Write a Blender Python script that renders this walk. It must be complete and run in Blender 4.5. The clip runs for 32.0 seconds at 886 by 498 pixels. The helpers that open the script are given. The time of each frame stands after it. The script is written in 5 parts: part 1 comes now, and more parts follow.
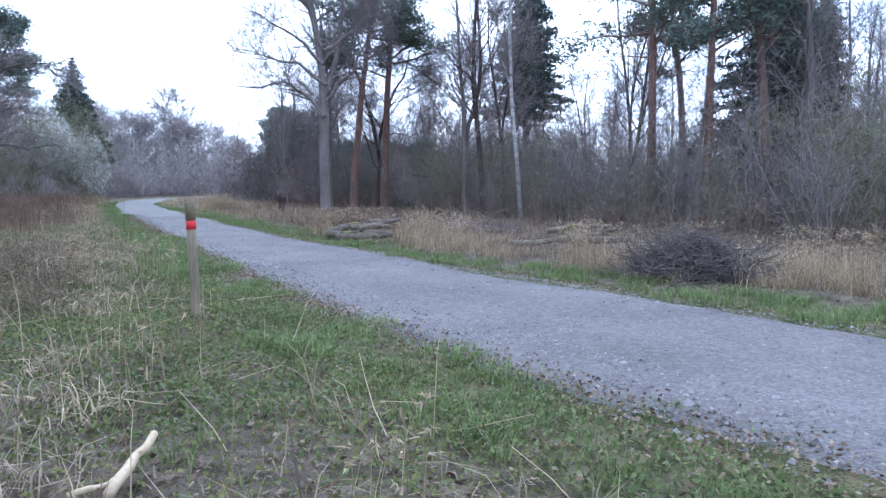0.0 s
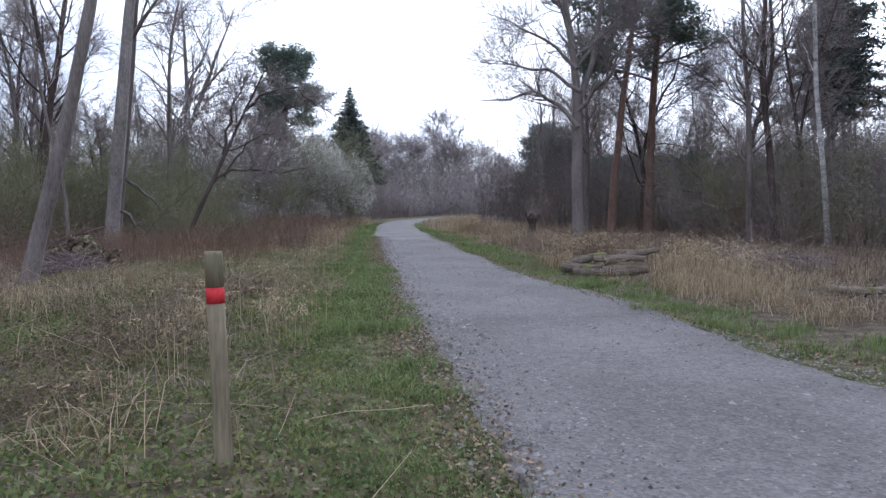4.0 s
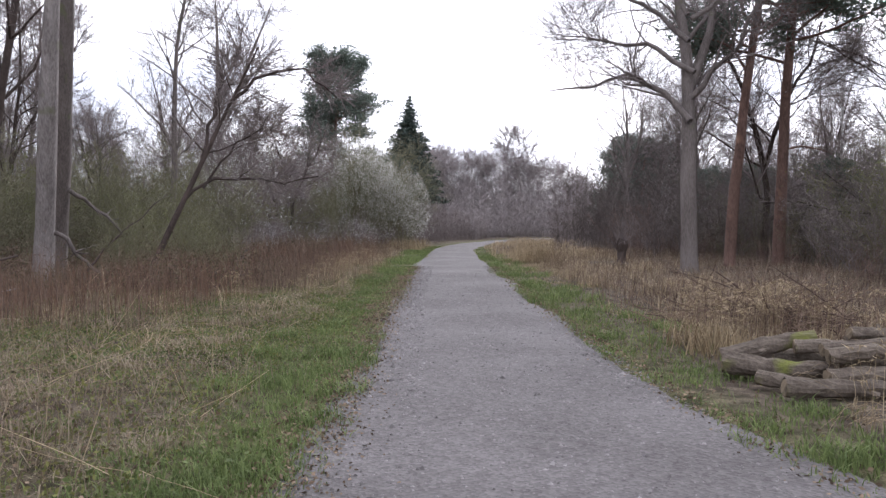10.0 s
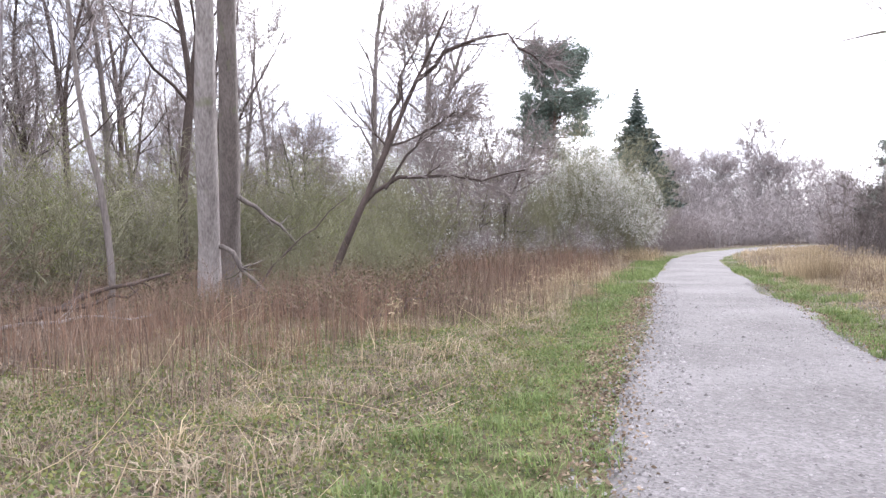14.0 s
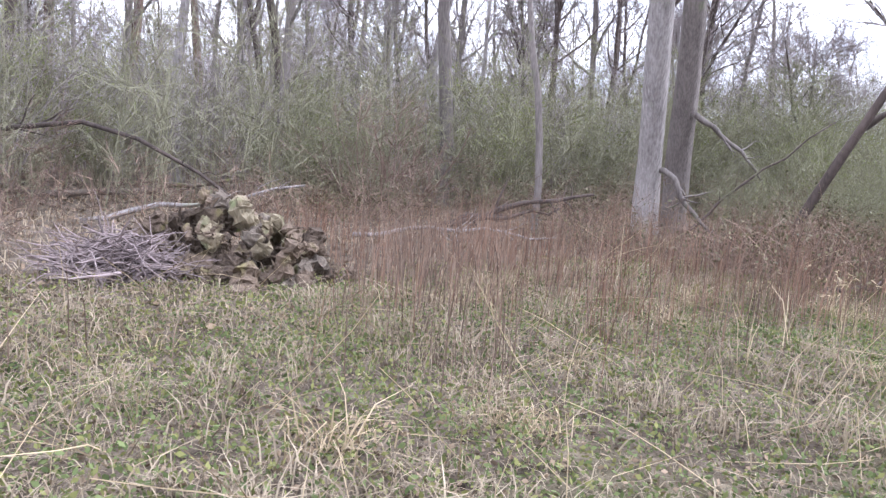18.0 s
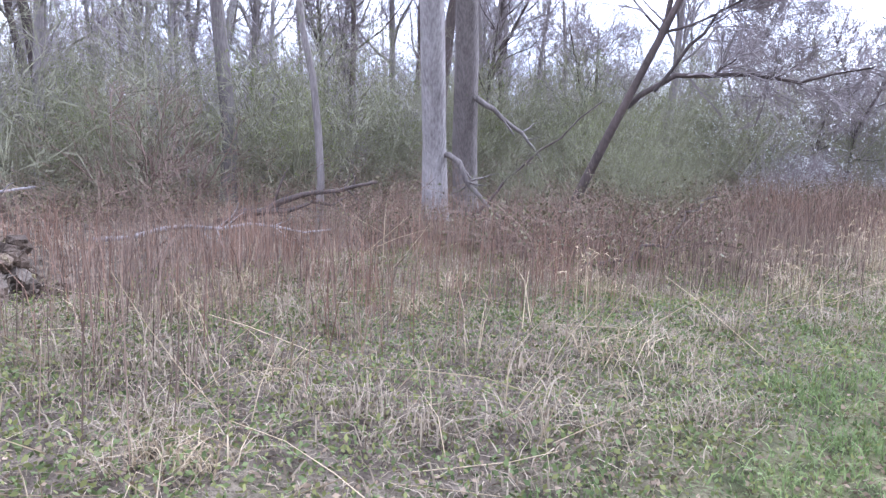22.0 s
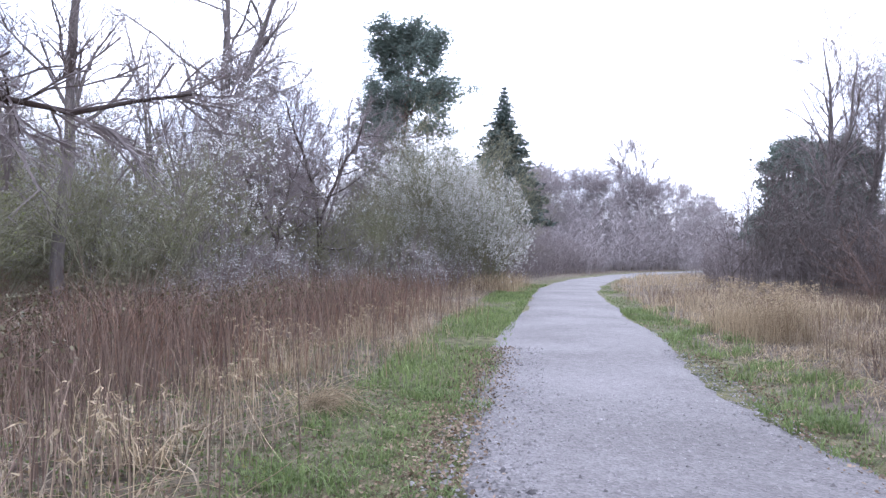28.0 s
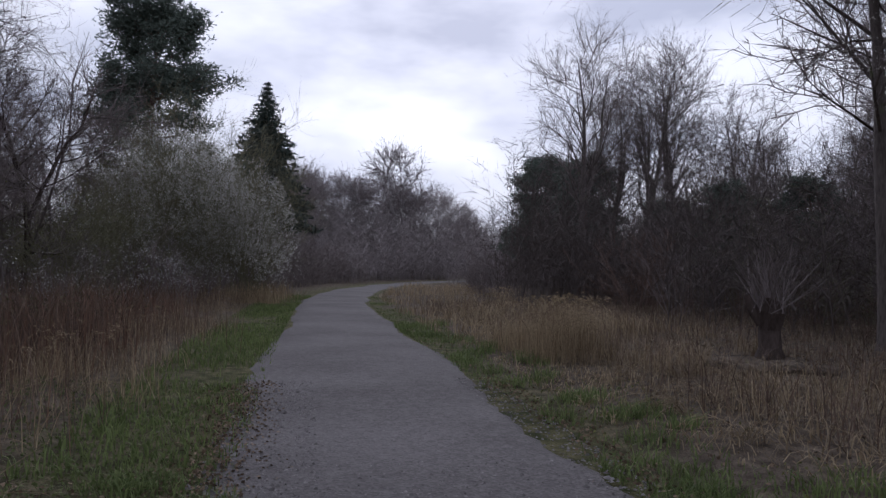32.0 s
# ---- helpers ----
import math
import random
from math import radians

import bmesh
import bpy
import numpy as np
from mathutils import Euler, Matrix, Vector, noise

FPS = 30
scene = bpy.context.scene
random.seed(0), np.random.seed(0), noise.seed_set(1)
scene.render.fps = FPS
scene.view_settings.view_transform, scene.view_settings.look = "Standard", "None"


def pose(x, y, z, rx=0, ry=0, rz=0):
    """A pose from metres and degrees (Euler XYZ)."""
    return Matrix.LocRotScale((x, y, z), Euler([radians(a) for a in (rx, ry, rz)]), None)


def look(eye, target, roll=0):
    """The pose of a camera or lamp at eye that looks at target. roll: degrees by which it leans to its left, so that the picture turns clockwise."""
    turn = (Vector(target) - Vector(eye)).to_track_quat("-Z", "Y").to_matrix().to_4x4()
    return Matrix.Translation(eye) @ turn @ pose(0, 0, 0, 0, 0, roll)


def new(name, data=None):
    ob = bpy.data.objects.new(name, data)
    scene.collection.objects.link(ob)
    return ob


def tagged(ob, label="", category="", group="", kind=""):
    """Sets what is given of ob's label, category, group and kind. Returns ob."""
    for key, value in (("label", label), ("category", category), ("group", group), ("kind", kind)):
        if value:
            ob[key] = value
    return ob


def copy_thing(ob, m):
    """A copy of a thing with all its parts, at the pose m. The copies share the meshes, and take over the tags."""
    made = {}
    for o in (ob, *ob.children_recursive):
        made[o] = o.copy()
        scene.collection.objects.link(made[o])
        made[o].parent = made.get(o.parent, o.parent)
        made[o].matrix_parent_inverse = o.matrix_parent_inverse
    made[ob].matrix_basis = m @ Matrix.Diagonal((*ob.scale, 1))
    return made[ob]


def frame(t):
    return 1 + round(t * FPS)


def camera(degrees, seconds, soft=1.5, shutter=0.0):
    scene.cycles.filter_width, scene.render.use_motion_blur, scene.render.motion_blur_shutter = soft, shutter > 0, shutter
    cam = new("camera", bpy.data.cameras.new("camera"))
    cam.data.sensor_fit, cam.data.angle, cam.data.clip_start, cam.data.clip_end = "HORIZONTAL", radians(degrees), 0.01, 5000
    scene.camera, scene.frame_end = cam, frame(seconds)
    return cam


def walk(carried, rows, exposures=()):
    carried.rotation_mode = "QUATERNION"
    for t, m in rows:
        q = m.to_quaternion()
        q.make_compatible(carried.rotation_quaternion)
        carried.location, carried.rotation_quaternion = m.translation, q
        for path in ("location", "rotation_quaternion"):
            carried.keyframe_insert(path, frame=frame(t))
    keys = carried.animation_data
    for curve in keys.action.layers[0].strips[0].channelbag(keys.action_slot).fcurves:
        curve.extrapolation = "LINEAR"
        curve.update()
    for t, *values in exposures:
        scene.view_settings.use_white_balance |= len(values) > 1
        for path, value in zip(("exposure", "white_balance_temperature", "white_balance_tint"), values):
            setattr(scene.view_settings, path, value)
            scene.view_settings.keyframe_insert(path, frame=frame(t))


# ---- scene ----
cam = camera(64.0, 32.0, soft=1.4)
# seconds, metres x y z, degrees rx ry rz
PATH = [
    (0.0, 0.000, 1.690, 1.410, 85.12, -0.47, 0.31),
    (0.5, 0.080, 1.968, 1.444, 86.00, -0.20, -3.15),
    (1.0, 0.220, 2.340, 1.473, 88.54, -1.51, -1.78),
    (1.5, 0.360, 2.950, 1.530, 87.07, -0.64, 3.65),
    (2.0, 0.480, 3.448, 1.527, 87.01, -0.85, 5.74),
    (2.5, 0.525, 3.967, 1.555, 87.41, -2.04, 6.46),
    (3.0, 0.418, 4.642, 1.536, 88.06, 1.27, 15.85),
    (3.5, 0.161, 5.254, 1.504, 87.34, 1.75, 19.36),
    (4.0, -0.008, 5.823, 1.507, 86.48, 0.27, 21.67),
    (4.5, -0.115, 6.517, 1.551, 84.45, 0.99, 23.51),
    (6.5, -0.852, 9.547, 1.471, 84.13, -0.41, 28.19),
    (7.0, -1.057, 10.165, 1.493, 83.95, -1.30, 30.53),
    (7.5, -1.250, 10.756, 1.530, 86.61, 0.12, 27.09),
    (8.0, -1.489, 11.333, 1.527, 86.97, 1.49, 29.50),
    (8.5, -1.764, 11.868, 1.528, 88.76, 2.10, 29.57),
    (9.0, -1.965, 12.430, 1.517, 87.27, 1.14, 28.99),
    (9.5, -2.246, 12.995, 1.549, 88.21, 0.14, 28.33),
    (10.0, -2.532, 13.489, 1.547, 88.16, -0.03, 27.64),
    (10.5, -2.789, 13.990, 1.551, 88.42, 0.53, 29.82),
    (11.0, -3.150, 14.515, 1.523, 87.89, 1.42, 31.30),
    (11.5, -3.517, 15.092, 1.468, 87.89, 1.84, 36.30),
    (12.0, -3.877, 15.651, 1.478, 89.40, 0.28, 35.26),
    (12.5, -4.251, 16.171, 1.471, 87.56, 1.64, 38.17),
    (13.0, -4.629, 16.667, 1.468, 87.53, 1.04, 42.31),
    (13.5, -4.968, 17.138, 1.461, 89.11, 0.98, 44.39),
    (15.5, -6.055, 19.059, 1.469, 84.90, -1.04, 52.29),
    (16.0, -6.371, 19.387, 1.498, 82.52, -0.39, 59.12),
    (16.5, -6.519, 19.628, 1.517, 82.25, -0.27, 71.29),
    (17.0, -6.666, 19.759, 1.509, 82.02, -2.89, 75.68),
    (17.5, -6.729, 19.793, 1.505, 82.06, -3.27, 80.39),
    (18.0, -6.752, 19.771, 1.499, 81.73, -4.43, 84.89),
    (18.5, -6.755, 19.775, 1.498, 82.13, -4.42, 84.84),
    (19.0, -6.746, 19.788, 1.501, 82.37, -4.15, 83.58),
    (19.5, -6.725, 19.817, 1.506, 82.58, -3.23, 79.76),
    (20.0, -6.738, 19.875, 1.502, 81.59, -3.31, 76.64),
    (20.5, -6.755, 20.034, 1.504, 81.24, -3.94, 77.56),
    (21.0, -6.825, 20.215, 1.502, 81.59, -0.80, 74.71),
    (21.5, -6.991, 20.464, 1.495, 82.61, -3.05, 73.27),
    (22.0, -7.132, 20.742, 1.478, 81.91, -2.48, 71.19),
    (22.5, -7.397, 21.109, 1.509, 83.23, -2.87, 67.00),
    (23.0, -7.737, 21.479, 1.483, 86.26, -2.24, 53.61),
    (23.5, -7.881, 22.023, 1.474, 85.60, -0.23, 49.07),
    (24.0, -8.076, 22.575, 1.494, 88.05, -2.06, 43.70),
    (24.5, -8.296, 23.204, 1.496, 89.69, 0.61, 37.15),
    (25.0, -8.562, 23.769, 1.498, 88.21, 2.09, 37.66),
    (25.5, -8.789, 24.385, 1.503, 89.94, 2.72, 36.72),
    (26.0, -9.030, 25.048, 1.491, 88.87, -0.77, 34.05),
    (26.5, -9.270, 25.590, 1.486, 92.63, -1.03, 32.21),
    (28.5, -10.368, 27.498, 1.503, 89.73, -0.12, 36.03),
    (29.0, -10.711, 28.086, 1.501, 89.54, -1.65, 29.66),
    (29.5, -10.951, 28.564, 1.487, 90.20, -0.73, 27.23),
    (30.0, -11.101, 28.824, 1.490, 91.97, -1.64, 22.83),
    (30.5, -11.247, 29.035, 1.491, 92.05, -0.16, 17.65),
    (31.0, -11.267, 29.076, 1.491, 91.35, -0.85, 17.03),
    (31.5, -11.274, 29.086, 1.490, 91.23, -0.93, 16.54),
    (32.0, -11.274, 29.090, 1.492, 91.52, -0.90, 16.54),
]
EXPOSURES = [(0.0, 1.68, 4800, 8), (2.0, 1.95, 5000, 9), (3.0, 1.72, 5300, 10), (4.0, 1.08, 5450, 10), (4.5, 0.98, 5600, 11), (7.0, 1.33, 5900, 13), (9.0, 1.33, 6000, 13), (11.0, 1.18, 6100, 13), (12.0, 2.07, 6100, 13), (13.0, 2.32, 6100, 13),
             (16.0, 2.66, 5880, 12), (17.0, 2.60, 5780, 12), (18.0, 2.55, 5640, 13), (19.0, 2.54, 5580, 13), (21.0, 2.56, 5180, 16), (22.0, 2.58, 5150, 16), (23.0, 2.77, 5150, 17), (24.0, 2.67, 5150, 17), (25.0, 2.37, 5150, 17), (26.0, 2.17, 5200, 17), (29.0, 1.97, 5450, 15),
             (30.0, 1.13, 5500, 15), (31.0, -0.12, 5600, 15), (32.0, -0.32, 5700, 16)]
walk(cam, [(t, pose(x, y, z, rx, ry, rz)) for t, x, y, z, rx, ry, rz in PATH], EXPOSURES)

# ---- light ----
world = bpy.data.worlds.new("world")
scene.world = world
world.use_nodes = True
wn, wl = world.node_tree.nodes, world.node_tree.links
wn.clear()
w_out, w_bg = wn.new("ShaderNodeOutputWorld"), wn.new("ShaderNodeBackground")
w_sky = wn.new("ShaderNodeTexSky")
w_sky.sky_type, w_sky.sun_disc = "NISHITA", False
SUN_EL, SUN_AZ = radians(30), radians(-16)
w_sky.sun_elevation, w_sky.sun_rotation = SUN_EL, SUN_AZ
w_co, w_map, w_noise = wn.new("ShaderNodeTexCoord"), wn.new("ShaderNodeMapping"), wn.new("ShaderNodeTexNoise")
w_map.inputs["Scale"].default_value = (1.0, 1.0, 2.6)
w_map.inputs["Location"].default_value = (0.35, 0.1, 0.0)
w_noise.inputs["Scale"].default_value, w_noise.inputs["Detail"].default_value = 3.0, 5.0
w_noise.inputs["Roughness"].default_value = 0.5
w_ramp = wn.new("ShaderNodeValToRGB")
w_ramp.color_ramp.elements[0].position, w_ramp.color_ramp.elements[0].color = 0.38, (0.50, 0.51, 0.57, 1)
w_ramp.color_ramp.elements[1].position, w_ramp.color_ramp.elements[1].color = 0.62, (1.0, 0.98, 0.98, 1)
# the clouds glow round the hidden sun
w_dot, w_glow, w_lit = wn.new("ShaderNodeVectorMath"), wn.new("ShaderNodeMapRange"), wn.new("ShaderNodeVectorMath")
w_dot.operation, w_lit.operation = "DOT_PRODUCT", "SCALE"
w_dot.inputs[1].default_value = (math.cos(SUN_EL) * math.sin(SUN_AZ), math.cos(SUN_EL) * math.cos(SUN_AZ), math.sin(SUN_EL))
w_glow.inputs["From Min"].default_value, w_glow.inputs["From Max"].default_value = 0.55, 1.0
w_glow.inputs["To Min"].default_value, w_glow.inputs["To Max"].default_value = 0.88, 1.45
wl.new(w_co.outputs["Generated"], w_dot.inputs[0])
wl.new(w_dot.outputs["Value"], w_glow.inputs["Value"])
wl.new(w_glow.outputs["Result"], w_lit.inputs[3])
w_gain, w_mix = wn.new("ShaderNodeVectorMath"), wn.new("ShaderNodeMix")
w_gain.operation, w_gain.inputs[3].default_value = "SCALE", 8.2
w_mix.data_type, w_mix.inputs[0].default_value = "RGBA", 0.93
wl.new(w_co.outputs["Generated"], w_map.inputs["Vector"])
wl.new(w_map.outputs["Vector"], w_noise.inputs["Vector"])
wl.new(w_noise.outputs["Fac"], w_ramp.inputs["Fac"])
wl.new(w_ramp.outputs["Color"], w_lit.inputs[0])
wl.new(w_lit.outputs["Vector"], w_gain.inputs[0])
wl.new(w_sky.outputs["Color"], w_mix.inputs[6])
wl.new(w_gain.outputs["Vector"], w_mix.inputs[7])
wl.new(w_mix.outputs[2], w_bg.inputs["Color"])
w_bg.inputs["Strength"].default_value = 0.12
wl.new(w_bg.outputs["Background"], w_out.inputs["Surface"])

sun = new("sun", bpy.data.lights.new("sun", "SUN"))
sun.data.energy, sun.data.angle, sun.data.color = 0.7, radians(30), (1.0, 0.96, 0.9)
sun.matrix_world = look((0, 0, 60), (-60 * math.sin(SUN_AZ), -60 * math.cos(SUN_AZ), 60 - 60 * math.tan(SUN_EL)))


# ---- materials ----
def material(name, dark, light, scale=4.0, fine=40.0, rough=0.9, bump=0.3, depth=0.02, third=None, third_at=0.6, stretch=(1, 1, 1), vary=0.0, island=0.0, spec=0.2, thin=0.0):
    """Two-scale noise between two colours, an optional third in patches; vary: by object; island: by loose piece."""
    m = bpy.data.materials.new(name)
    m.use_nodes = True
    n, l = m.node_tree.nodes, m.node_tree.links
    b = n["Principled BSDF"]
    b.inputs["Roughness"].default_value = rough
    b.inputs["Specular IOR Level"].default_value = spec
    co, mp = n.new("ShaderNodeTexCoord"), n.new("ShaderNodeMapping")
    mp.inputs["Scale"].default_value = stretch
    l.new(co.outputs["Object"], mp.inputs["Vector"])
    big, small = n.new("ShaderNodeTexNoise"), n.new("ShaderNodeTexNoise")
    big.inputs["Scale"].default_value, big.inputs["Detail"].default_value = scale, 3
    small.inputs["Scale"].default_value, small.inputs["Detail"].default_value = fine, 4
    for q in (big, small):
        l.new(mp.outputs["Vector"], q.inputs["Vector"])
    add = n.new("ShaderNodeMath")
    add.operation = "ADD"
    l.new(big.outputs["Fac"], add.inputs[0])
    l.new(small.outputs["Fac"], add.inputs[1])
    fac = add.outputs[0]
    for amount, kind, out in ((vary, "ShaderNodeObjectInfo", "Random"), (island, "ShaderNodeNewGeometry", "Random Per Island")):
        if amount:
            info, ma = n.new(kind), n.new("ShaderNodeMath")
            ma.operation, ma.inputs[1].default_value = "MULTIPLY_ADD", amount
            l.new(info.outputs[out], ma.inputs[0])
            l.new(fac, ma.inputs[2])
            fac = ma.outputs[0]
    span = n.new("ShaderNodeMapRange")
    mid = 1.0 + 0.5 * (vary + island)
    half = 0.32 + 0.4 * (vary + island)
    span.inputs["From Min"].default_value, span.inputs["From Max"].default_value = mid - half, mid + half
    l.new(fac, span.inputs["Value"])
    mix = n.new("ShaderNodeMix")
    mix.data_type = "RGBA"
    mix.inputs[6].default_value, mix.inputs[7].default_value = (*dark, 1), (*light, 1)
    l.new(span.outputs["Result"], mix.inputs[0])
    colour = mix.outputs[2]
    if third:
        spot, at, over = n.new("ShaderNodeTexNoise"), n.new("ShaderNodeMapRange"), n.new("ShaderNodeMix")
        spot.inputs["Scale"].default_value, spot.inputs["Detail"].default_value = scale * 0.6, 5
        l.new(co.outputs["Object"], spot.inputs["Vector"])
        at.inputs["From Min"].default_value, at.inputs["From Max"].default_value = third_at, third_at + 0.12
        l.new(spot.outputs["Fac"], at.inputs["Value"])
        over.data_type = "RGBA"
        l.new(at.outputs["Result"], over.inputs[0])
        l.new(colour, over.inputs[6])
        over.inputs[7].default_value = (*third, 1)
        colour = over.outputs[2]
    l.new(colour, b.inputs["Base Color"])
    if thin:
        # light shines through blades, petals and leaves
        glow, both = n.new("ShaderNodeBsdfTranslucent"), n.new("ShaderNodeMixShader")
        l.new(colour, glow.inputs["Color"])
        both.inputs[0].default_value = thin
        l.new(b.outputs["BSDF"], both.inputs[1])
        l.new(glow.outputs["BSDF"], both.inputs[2])
        l.new(both.outputs["Shader"], n["Material Output"].inputs["Surface"])
    if bump:
        bp = n.new("ShaderNodeBump")
        bp.inputs["Strength"].default_value, bp.inputs["Distance"].default_value = bump, depth
        l.new(add.outputs[0], bp.inputs["Height"])
        l.new(bp.outputs["Normal"], b.inputs["Normal"])
    return m


BARK = material("grey_bark", (0.09, 0.075, 0.07), (0.27, 0.235, 0.22), 3, 30, 0.95, 0.8, 0.03, (0.16, 0.17, 0.10), 0.62, (1, 1, 0.22), vary=0.3)
BARK_PALE = material("pale_bark", (0.16, 0.14, 0.135), (0.40, 0.36, 0.35), 3, 26, 0.95, 0.9, 0.04, (0.2, 0.2, 0.14), 0.62, (1, 1, 0.2))
BARK_PINE = material("pine_bark", (0.10, 0.065, 0.055), (0.27, 0.17, 0.14), 3, 24, 0.95, 0.9, 0.03, (0.27, 0.165, 0.125), 0.58, (1, 1, 0.3), vary=0.3)
BARK_BIRCH = material("birch_bark", (0.22, 0.2, 0.19), (0.62, 0.6, 0.58), 3, 10, 0.8, 0.4, 0.01, (0.05, 0.045, 0.04), 0.6, (1, 1, 2.5))
BARK_DARK = material("dark_bark", (0.045, 0.036, 0.032), (0.13, 0.10, 0.09), 4, 30, 0.95, 0.8, 0.02, None, 0.6, (1, 1, 0.3), vary=0.3)
TWIG = material("twigs", (0.13, 0.11, 0.108), (0.35, 0.30, 0.288), 2, 20, 0.9, 0, vary=0.5, island=0.3)
# twigs darkened for canopy shade in thickets; also naturally dark cut brushwood
TWIG_SHADED_DARK = material("shaded_and_dark_twigs", (0.075, 0.064, 0.061), (0.22, 0.185, 0.172), 2, 20, 0.9, 0, vary=0.4, island=0.4)
TWIG_RED = material("reddish_twigs", (0.12, 0.082, 0.07), (0.28, 0.2, 0.165), 2, 20, 0.9, 0, vary=0.4, island=0.5)
TWIG_GREEN = material("greenish_twigs", (0.125, 0.12, 0.08), (0.31, 0.292, 0.198), 2, 20, 0.9, 0, vary=0.5, island=0.3)
BUD = material("young_leaves", (0.10, 0.12, 0.035), (0.24, 0.26, 0.08), 3, 20, 0.7, 0, vary=0.3, island=0.6, thin=0.4)
CATKIN = material("grey_green_buds", (0.48, 0.47, 0.42), (0.8, 0.78, 0.73), 3, 20, 0.8, 0, vary=0.3, island=0.6, thin=0.4)
BLOSSOM = material("white_blossom", (0.62, 0.60, 0.57), (0.86, 0.85, 0.83), 3, 20, 0.8, 0, vary=0.2, island=0.5, thin=0.45)
NEEDLE_PINE = material("pine_needles", (0.085, 0.108, 0.092), (0.19, 0.225, 0.185), 1.2, 8, 0.75, 0, vary=0.25, island=0.7, thin=0.2)
NEEDLE_SPRUCE = material("spruce_needles", (0.045, 0.062, 0.055), (0.105, 0.13, 0.11), 1.2, 8, 0.75, 0, vary=0.25, island=0.7)
LOG = material("weathered_log", (0.07, 0.055, 0.045), (0.23, 0.19, 0.155), 4, 30, 0.95, 0.8, 0.02, (0.17, 0.18, 0.05), 0.6, (1, 1, 1), vary=0.3)
CUT = material("cut_wood", (0.36, 0.27, 0.17), (0.62, 0.5, 0.36), 6, 40, 0.9, 0.3, 0.01, (0.25, 0.2, 0.15), 0.6, vary=0.3)
LOG_END = material("grey_log_end", (0.15, 0.115, 0.08), (0.36, 0.285, 0.205), 9, 50, 0.95, 0.6, 0.01, (0.10, 0.08, 0.06), 0.55, vary=0.5)
STUMP = material("earthy_stump_wood", (0.04, 0.029, 0.023), (0.195, 0.145, 0.108), 5, 30, 0.95, 1.0, 0.03, (0.17, 0.145, 0.07), 0.6, vary=0.9)
BRUSH = material("dead_brushwood", (0.06, 0.045, 0.045), (0.36, 0.29, 0.285), 3, 20, 0.95, 0, island=0.8)
POST = material("weathered_post_wood", (0.13, 0.105, 0.07), (0.30, 0.25, 0.175), 5, 50, 0.9, 0.6, 0.01, (0.16, 0.17, 0.09), 0.58, (1, 1, 0.12))
RED = material("red_paint_band", (0.45, 0.025, 0.035), (0.62, 0.05, 0.055), 12, 80, 0.6, 0.3, 0.004, (0.3, 0.07, 0.05), 0.66)
GREEN = material("green_grass", (0.065, 0.095, 0.03), (0.265, 0.325, 0.125), 0.8, 6, 0.7, 0, island=0.9, thin=0.3)
STRAW = material("dead_grass", (0.12, 0.082, 0.045), (0.62, 0.50, 0.335), 0.6, 5, 0.85, 0, island=1.0, thin=0.25)
STRAW_GREY = material("grey_dead_grass", (0.085, 0.062, 0.04), (0.48, 0.395, 0.29), 0.6, 5, 0.85, 0, island=1.0, thin=0.2)
STEM = material("brown_dead_stems", (0.06, 0.04, 0.032), (0.30, 0.215, 0.165), 0.5, 5, 0.9, 0, island=0.9)
STEM_RED = material("reddish_dead_stems", (0.085, 0.05, 0.036), (0.33, 0.205, 0.145), 0.5, 5, 0.9, 0, island=0.9)
LEAF = material("fallen_leaves", (0.055, 0.038, 0.026), (0.36, 0.265, 0.185), 1, 6, 0.85, 0, island=1.0)
MOSS = material("mossy_herbs", (0.07, 0.08, 0.025), (0.27, 0.27, 0.10), 0.8, 6, 0.8, 0, island=0.9, thin=0.25)
STONE = material("gravel_stones", (0.07, 0.063, 0.063), (0.36, 0.335, 0.33), 2, 30, 0.9, 0, island=1.0)
# base colour lightened and greyed to stand in for distance haze
FARWOOD_HAZED = material("far_hazed_crowns", (0.21, 0.182, 0.182), (0.40, 0.355, 0.35), 0.3, 3, 0.95, 0, vary=0.5, island=0.3)
HERB = material("leafy_ground_herbs", (0.045, 0.065, 0.022), (0.21, 0.25, 0.10), 0.8, 6, 0.7, 0, island=0.9, thin=0.25)
BRAMBLE = material("dull_bramble_leaves", (0.04, 0.042, 0.022), (0.2, 0.17, 0.09), 1.0, 8, 0.6, 0, island=0.8)


